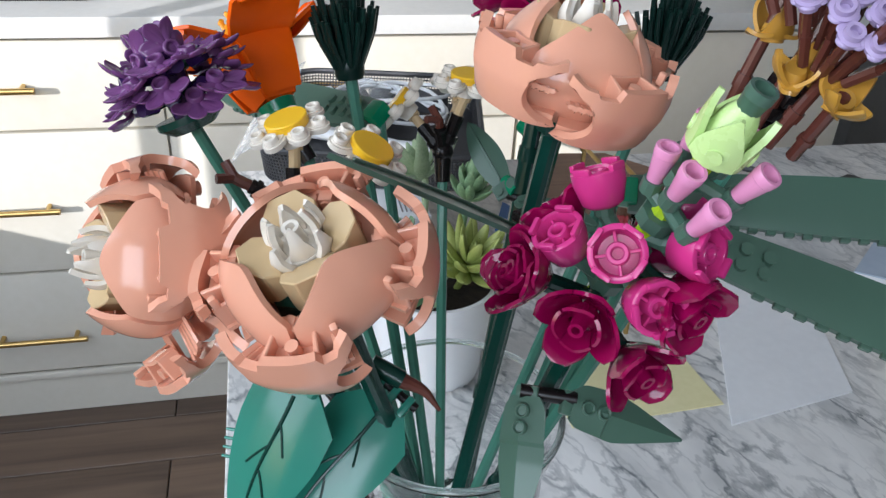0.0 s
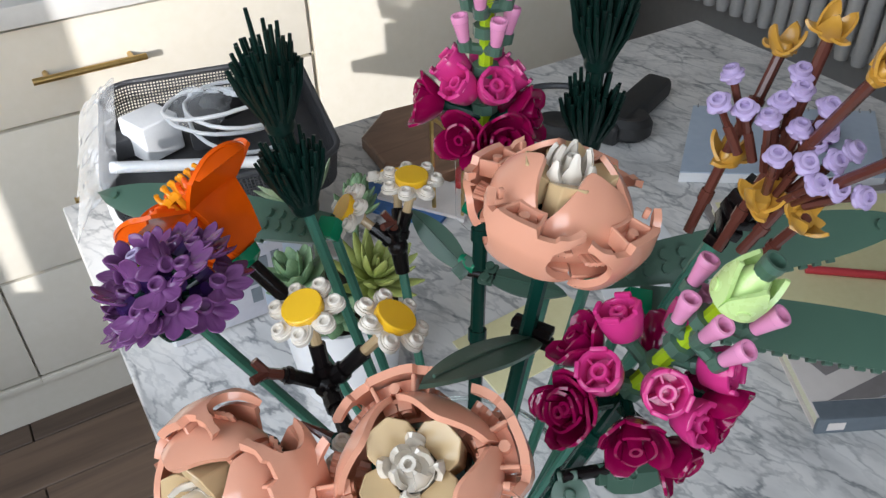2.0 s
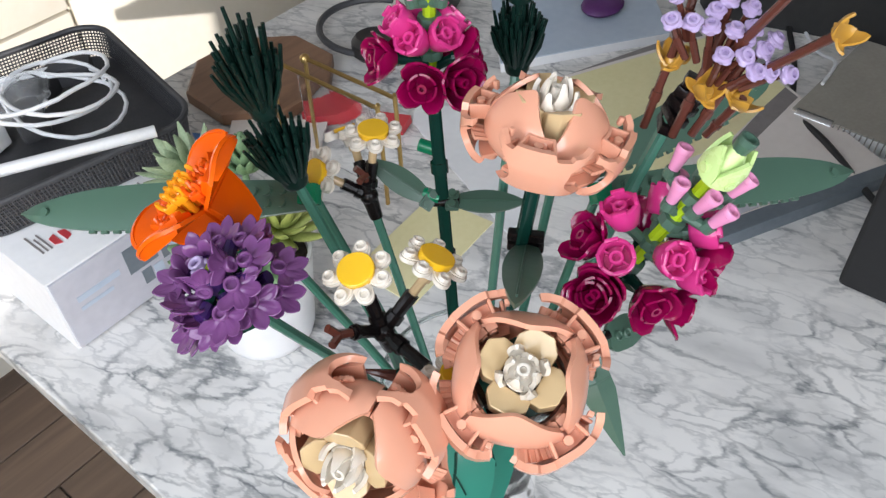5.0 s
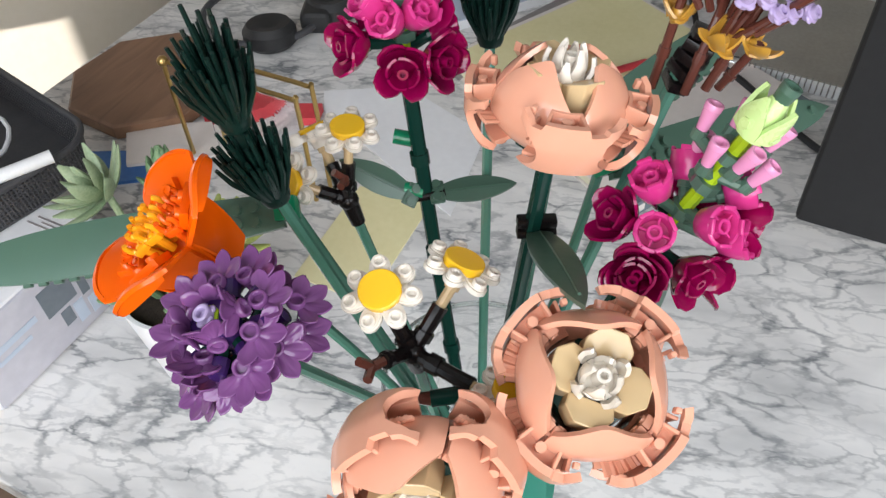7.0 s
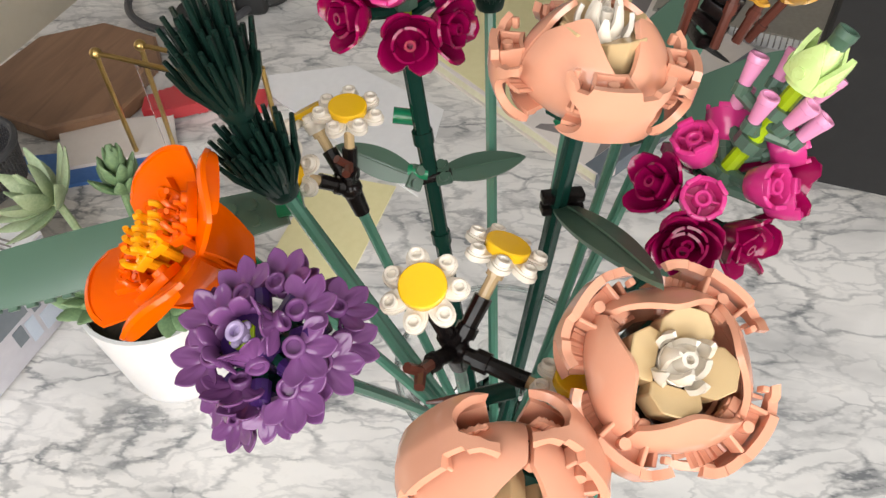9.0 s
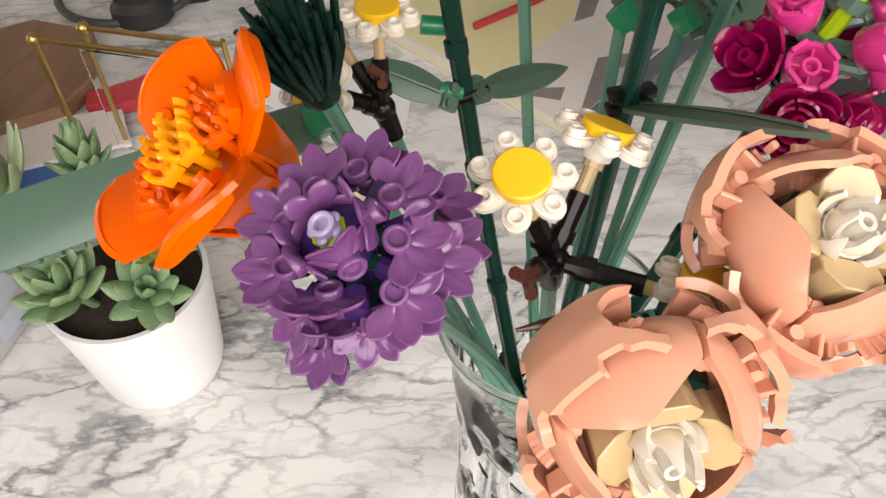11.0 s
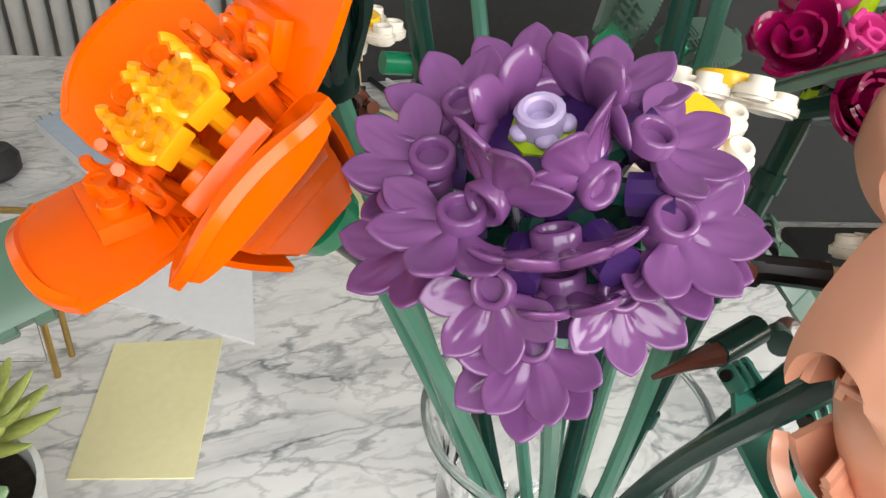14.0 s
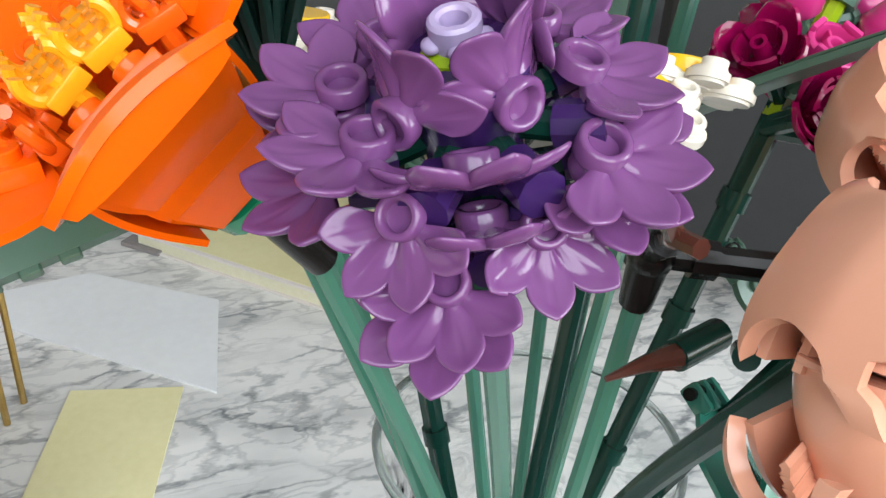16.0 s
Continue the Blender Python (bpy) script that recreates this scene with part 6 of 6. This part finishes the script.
bmesh.ops.create_uvsphere(bm, u_segments=20, v_segments=10, radius=1, matrix=Matrix.Translation((0.715, 0.315, 0.0235)) @ Matrix.Diagonal((0.034, 0.026, 0.010, 1)))
single("purple_case", bm, PURPLECARD, "small dark purple rounded case on the blue pad", "case")

# grey-beige notebook with a silver spiral
nb = thing("grey_notebook", (0.72, -0.06, 0.0), "closed grey-beige notebook with silver spiral edge", "notebook")
NC = [Vector((0.640, 0.030)), Vector((0.628, -0.170)), Vector((0.815, -0.185)), Vector((0.828, 0.015))]
bm = bmesh.new()
flat(bm, [tuple(p) for p in NC], 0.0, 0.016)
part("page_block", bm, CARD, nb)
bm = bmesh.new()
flat(bm, [tuple(p) for p in NC], 0.016, 0.018)
part("cover", bm, KRAFT, nb, "grey-beige cover")
for i in range(26):
    p = NC[0].lerp(NC[1], 0.22 + 0.78 * (i + 0.5) / 26)
    place("wire_ring", ring_mesh, SILVER, nb, lay((p.x, p.y, 0.010), (1, 0, 0), (0, 0, 1)))
bm = bmesh.new()
cyl(bm, (NC[0].x, NC[0].y - 0.005, 0.012), (NC[0].x - 0.002, NC[0].y - 0.045, 0.012), 0.0075, seg=12)
part("clasp", bm, SILVER, nb, "silver clasp")

# black screen standing on a foot
scr = thing("black_screen", (0.42, -0.35, 0.0), "black flat screen on a low stand", "screen")
bm = bmesh.new()
block(bm, Matrix.Translation((0.333, -0.108 - 0.27, 0.095 + 0.17)) @ Matrix.Rotation(radians(0), 4, 'Z'), 0.022, 0.54, 0.34, 0.006, 3)
part("panel", bm, BLACKMATT, scr, "matt black panel")
bm = bmesh.new()
block(bm, Matrix.Translation((0.365, -0.38, 0.10)), 0.03, 0.08, 0.19, 0.004)
part("neck", bm, BLACKMATT, scr)
bm = bmesh.new()
block(bm, Matrix.Translation((0.39, -0.38, 0.006)), 0.14, 0.20, 0.012, 0.004)
part("foot", bm, BLACKMATT, scr)

# black cable
bm = bmesh.new()
tube(bm, curve_pts([(0.885, 0.135, 0.004), (0.764, 0.074, 0.004), (0.690, 0.046, 0.004), (0.655, 0.036, 0.004), (0.600, -0.02, 0.019), (0.54, -0.11, 0.004), (0.50, -0.20, 0.004)], 10), 0.0036, 8)
single("black_cable", bm, RUBBER, "thick black cable trailing over the table", "cable")
bm = bmesh.new()
tube(bm, curve_pts([(0.88, 0.120, 0.003), (0.80, 0.060, 0.003), (0.755, 0.025, 0.020), (0.70, 0.02, 0.021)], 8), 0.0022, 8)
single("white_cable", bm, CABLEWHITE, "thin white cable on the table", "cable")

# dark bag at the far side of the table
chair = thing("black_chair", (1.04, -0.04, -0.90), "black upholstered chair pushed against the table", "chair")
bm = bmesh.new()
block(bm, Matrix.Translation((0.98, -0.05, -0.10)) @ Matrix.Rotation(radians(14), 4, 'Z'), 0.22, 0.62, 0.62, 0.06, 4)
part("backrest", bm, RUBBER, chair)
bm = bmesh.new()
block(bm, Matrix.Translation((1.06, -0.03, -0.65)), 0.40, 0.50, 0.50, 0.05, 3)
part("seat", bm, RUBBER, chair)

# headphones and glasses case behind
hp = thing("headphones", (0.52, 0.53, 0.0), "black over-ear headphones lying flat", "headphones")
bm = bmesh.new()
tube(bm, [(0.515 + 0.070 * math.cos(a), 0.540 + 0.075 * math.sin(a), 0.012) for a in (radians(20 + 250 * k / 30) for k in range(31))], 0.0045, 8)
part("band", bm, DARKGREY, hp)
for x, y, a in ((0.475, 0.500, 30), (0.555, 0.465, 60)):
    bm = bmesh.new()
    lathe(bm, [(0, 0), (0.026, 0), (0.032, 0.006), (0.032, 0.020), (0.026, 0.028), (0.014, 0.026), (0, 0.022)], 24, aim((x, y, 0.001), (0.1, 0.05, 1), a))
    part("ear_cup", bm, RUBBER, hp)
bm = bmesh.new()
block(bm, Matrix.Translation((0.592, 0.495, 0.014)) @ Matrix.Rotation(radians(23), 4, 'Z'), 0.17, 0.038, 0.028, 0.010, 3)
single("glasses_case", bm, RUBBER, "long black case beside the headphones", "case")

# walnut board, blue card, red folders
bm = bmesh.new()
lathe(bm, [(0, 0.0), (0.088, 0.0), (0.092, 0.002), (0.092, 0.016), (0.089, 0.018), (0, 0.018)], 8, Matrix.Translation((0.345, 0.572, 0)) @ Matrix.Rotation(radians(18), 4, 'Z'))
single("octagon_board", bm, DARKWOOD, "eight-sided walnut serving board", "board", smooth=20)
bm = bmesh.new()
flat(bm, [(0.200, 0.500), (0.225, 0.560), (0.285, 0.440), (0.255, 0.420)], 0.0, 0.004)
single("blue_card", bm, BLUECARD, "blue printed card lying on the table", "card")
bm = bmesh.new()
flat(bm, [(0.318, 0.475), (0.338, 0.485), (0.389, 0.370), (0.364, 0.362)], 0.0022, 0.012)
single("red_folder", bm, REDCARD, "flat red folder on the table", "folder")
bm = bmesh.new()
flat(bm, [(0.225, 0.500), (0.275, 0.545), (0.330, 0.440), (0.285, 0.410)], 0.0042, 0.008)
single("paper_sheet", bm, PAPERCREAM, "pale paper sheets beside the walnut board", "paper")
bm = bmesh.new()
flat(bm, [(0.303, 0.173), (0.425, 0.194), (0.465, 0.310), (0.420, 0.390), (0.390, 0.370)], 0.0, 0.002)
single("paper_sheet", bm, CARD, "large white paper sheet lying under the red folder", "paper")

# brass frame holder
br = thing("brass_stand", (0.27, 0.38, 0.0), "brass wire stand with clear panels", "stand")
for x, ya, yb in ((0.268, 0.448, 0.300), (0.290, 0.418, 0.298)):
    bm = bmesh.new()
    tube(bm, curve_pts([(x, ya, 0.001), (x, ya, 0.06), (x, ya, 0.112), (x, ya - 0.006, 0.118), (x, (ya + yb) / 2, 0.118), (x, yb + 0.006, 0.118), (x, yb, 0.112), (x, yb, 0.001)], 8), 0.0023, 8)
    part("wire_frame", bm, BRASS, br)
    bm = bmesh.new()
    bmesh.ops.create_icosphere(bm, subdivisions=2, radius=0.0055, matrix=Matrix.Translation((x, ya, 0.118)))
    part("knob", bm, BRASS, br)
bm = bmesh.new()
block(bm, Matrix.Translation((0.279, 0.365, 0.055)), 0.002, 0.11, 0.10, 0.0005)
pn = part("clear_panel", bm, CLEAR, br, "clear plastic panel")
pn.visible_shadow = False

# white carton with a basket of cables on it
box = thing("white_carton", (0.06, 0.50, 0.0), "long white carton with red logo mark and grey end", "box")
BX0, BX1, BY0, BY1, BZ = -0.037, 0.105, 0.392, 0.640, 0.082
bm = bmesh.new()
block(bm, Matrix.Translation(((BX0 + BX1) / 2, (BY0 + BY1) / 2, BZ / 2)), BX1 - BX0, BY1 - BY0, BZ, 0.0012)
part("carton_body", bm, CARD, box)
bm = bmesh.new()
block(bm, Matrix.Translation(((BX0 + BX1) / 2, BY0 - 0.0015, BZ / 2)), BX1 - BX0 - 0.004, 0.003, BZ - 0.004, 0.0008)
part("end_panel", bm, CARDGREY, box, "lavender grey end panel")
for x, y, w, h in ((-0.016, 0.440, 0.0018, 0.030), (-0.012, 0.436, 0.0016, 0.022), (-0.008, 0.438, 0.0016, 0.026), (0.088, 0.420, 0.0016, 0.036), (0.084, 0.416, 0.0014, 0.028), (0.080, 0.422, 0.0014, 0.040), (0.074, 0.412, 0.0024, 0.020)):
    bm = bmesh.new()
    block(bm, Matrix.Translation((x, y, BZ + 0.0003)), w, h, 0.0006)
    part("print_bar", bm, GREYPRINT, box, "small grey print")
bm = bmesh.new()
for s in (-1, 1):
    flat(bm, [(0.004 + s * 0.002, 0.424), (0.004 + s * 0.002, 0.440), (0.004 + s * 0.008, 0.437), (0.004 + s * 0.008, 0.427)], BZ, BZ + 0.0008)
part("logo_mark", bm, REDCARD, box, "round red mark")
for x0, x1, z0, z1 in ((0.030, 0.060, 0.040, 0.068), (0.064, 0.072, 0.034, 0.070), (0.040, 0.050, 0.020, 0.036)):
    bm = bmesh.new()
    flat(bm, [(x0, BY0 - 0.0036), (x1, BY0 - 0.0036), (x1, BY0 - 0.0031), (x0, BY0 - 0.0031)], z0, z1)
    part("end_print", bm, SLATE, box, "dark slate print on the end")
for x0, x1, z0, z1 in ((0.052, 0.062, 0.012, 0.034), (0.066, 0.092, 0.010, 0.028), (0.076, 0.098, 0.034, 0.074), (-0.020, 0.022, 0.048, 0.054), (-0.020, 0.012, 0.038, 0.042)):
    bm = bmesh.new()
    flat(bm, [(x0, BY0 - 0.0036), (x1, BY0 - 0.0036), (x1, BY0 - 0.0031), (x0, BY0 - 0.0031)], z0, z1)
    part("pale_print", bm, BLUEPAD, box, "pale blue print on the end")

bk2 = thing("mesh_basket", (0.085, 0.565, BZ), "low dark grey mesh basket full of cables on the carton", "basket")
BK = Matrix.Translation((0.080, 0.566, BZ)) @ Matrix.Rotation(radians(-12), 4, 'Z')


def basket_line(z, grow=0.0, n=12, hx=0.104, hy=0.116, r=0.030):
    """The rounded outline of the basket at a height."""
    out = []
    for cx, cy, a0 in ((1, 1, 0), (-1, 1, 90), (-1, -1, 180), (1, -1, 270)):
        for i in range(n + 1):
            a = radians(a0 + 90 * i / n)
            out.append(BK @ Vector((cx * (hx - r) + (r + grow) * math.cos(a), cy * (hy - r) + (r + grow) * math.sin(a), z)))
    return out


def even(line, gap):
    """Points at an even gap along a closed line."""
    out, left = [], 0.0
    for p, q in zip(line, line[1:] + line[:1]):
        d = (q - p).length
        while left < d:
            out.append(p.lerp(q, left / d))
            left += gap
        left -= d
    return out


bm = bmesh.new()
lower = [bm.verts.new(p) for p in basket_line(0.001)]
upper = [bm.verts.new(p) for p in basket_line(0.004)]
bm.faces.new(lower[::-1])
bm.faces.new(upper)
for i in range(len(lower)):
    k = (i + 1) % len(lower)
    bm.faces.new((lower[i], lower[k], upper[k], upper[i]))
part("basket_floor", bm, DARKGREY, bk2)
bm = bmesh.new()
for p, q in zip(even(basket_line(0.002), 0.0034), even(basket_line(0.036, 0.004), 0.0034 * 1.026)):
    cyl(bm, p, q, 0.00085, seg=4)
for k in range(10):
    ring = basket_line(0.003 + 0.0034 * k, 0.0004 * k)
    tube(bm, ring + ring[:1], 0.0008, 4)
part("mesh_wall", bm, DARKGREY, bk2, "fine dark wire mesh wall")
bm = bmesh.new()
ring = basket_line(0.037, 0.004)
tube(bm, ring + ring[:1], 0.0030, 8)
part("rim", bm, DARKGREY, bk2, "rounded dark rim")
rng = random.Random(21)
bm = bmesh.new()
loop = []
for k in range(110):
    a = 2 * math.pi * k / 26
    rr = 0.050 + 0.010 * math.sin(k * 0.37) + rng.uniform(-0.001, 0.001)
    loop.append((0.096 + rr * math.cos(a) * 1.05, 0.556 + rr * math.sin(a) * 1.1, BZ + 0.035 + 0.012 * math.sin(k * 0.21) + 0.0002 * k))
tube(bm, loop, 0.0021, 7)
single("white_cable", bm, CABLEWHITE, "coiled white charging cable in the basket", "cable")
bm = bmesh.new()
block(bm, Matrix.Translation((0.022, 0.590, BZ + 0.027)) @ Matrix.Rotation(radians(20), 4, 'Z'), 0.044, 0.042, 0.040, 0.0035, 3)
single("charger_plug", bm, CABLEWHITE, "white square charger plug in the basket", "charger")
# white bar added in place of a clear box's rim where light strikes it
bm = bmesh.new()
cyl(bm, (-0.032, 0.512, BZ + 0.044), (0.118, 0.430, BZ + 0.044), 0.0055, seg=14)
single("lit_rim_bar", bm, CABLEWHITE, "slim white bar for the lit rim of a clear box, across the basket", "tube")
for i in range(5):
    bm = bmesh.new()
    x, y = 0.0 + 0.035 * i, 0.60 + 0.03 * math.sin(i * 2.3)
    block(bm, Matrix.Translation((x, y, BZ + 0.018 + 0.003 * i)) @ Matrix.Rotation(radians(37 * i), 4, 'Z'), 0.045, 0.028, 0.022, 0.005)
    single("adapter", bm, RUBBER if i % 2 else DARKGREY, "dark power adapter in the basket", "adapter", "adapters in the basket")
# crumpled clear bag
bm = bmesh.new()
bmesh.ops.create_icosphere(bm, subdivisions=4, radius=1, matrix=Matrix.Translation((0.072, 0.590, BZ + 0.040)) @ Matrix.Diagonal((0.034, 0.030, 0.016, 1)))
for v in bm.verts:
    k = noise.noise(v.co * 38) + 0.6 * noise.noise(v.co * 90)
    v.co += v.normal * 0.010 * k
bag = single("clear_bag", bm, HAZE, "crumpled clear plastic bag on the cables", "bag", smooth=25)
bag.visible_shadow = False

# loose clear sheet hanging over the edge of the basket
bm = bmesh.new()


def drape(u, v):
    p = Vector((0.012 - 0.046 * v, 0.690 - 0.215 * v, BZ + 0.048)) + Vector((-0.046 * u, -0.016 * u * v, -0.034 * u * u))
    k = noise.noise(p * 45) + 0.5 * noise.noise(p * 110)
    return p + Vector((0.005, 0.004, 0.009)) * k


shell(bm, drape, 26, 34, 0.0004)
wrap = single("clear_wrap", bm, HAZE, "crumpled clear plastic sheet over the basket edge", "wrapping", smooth=25)
wrap.visible_shadow = False

# dark kettle base on the worktop behind
bm = bmesh.new()
block(bm, Matrix.Translation((-0.62, 1.60, 0.047)), 0.55, 0.34, 0.05, 0.015, 3)
single("dark_tray", bm, BLACKMATT, "low black tray on the worktop", "tray")
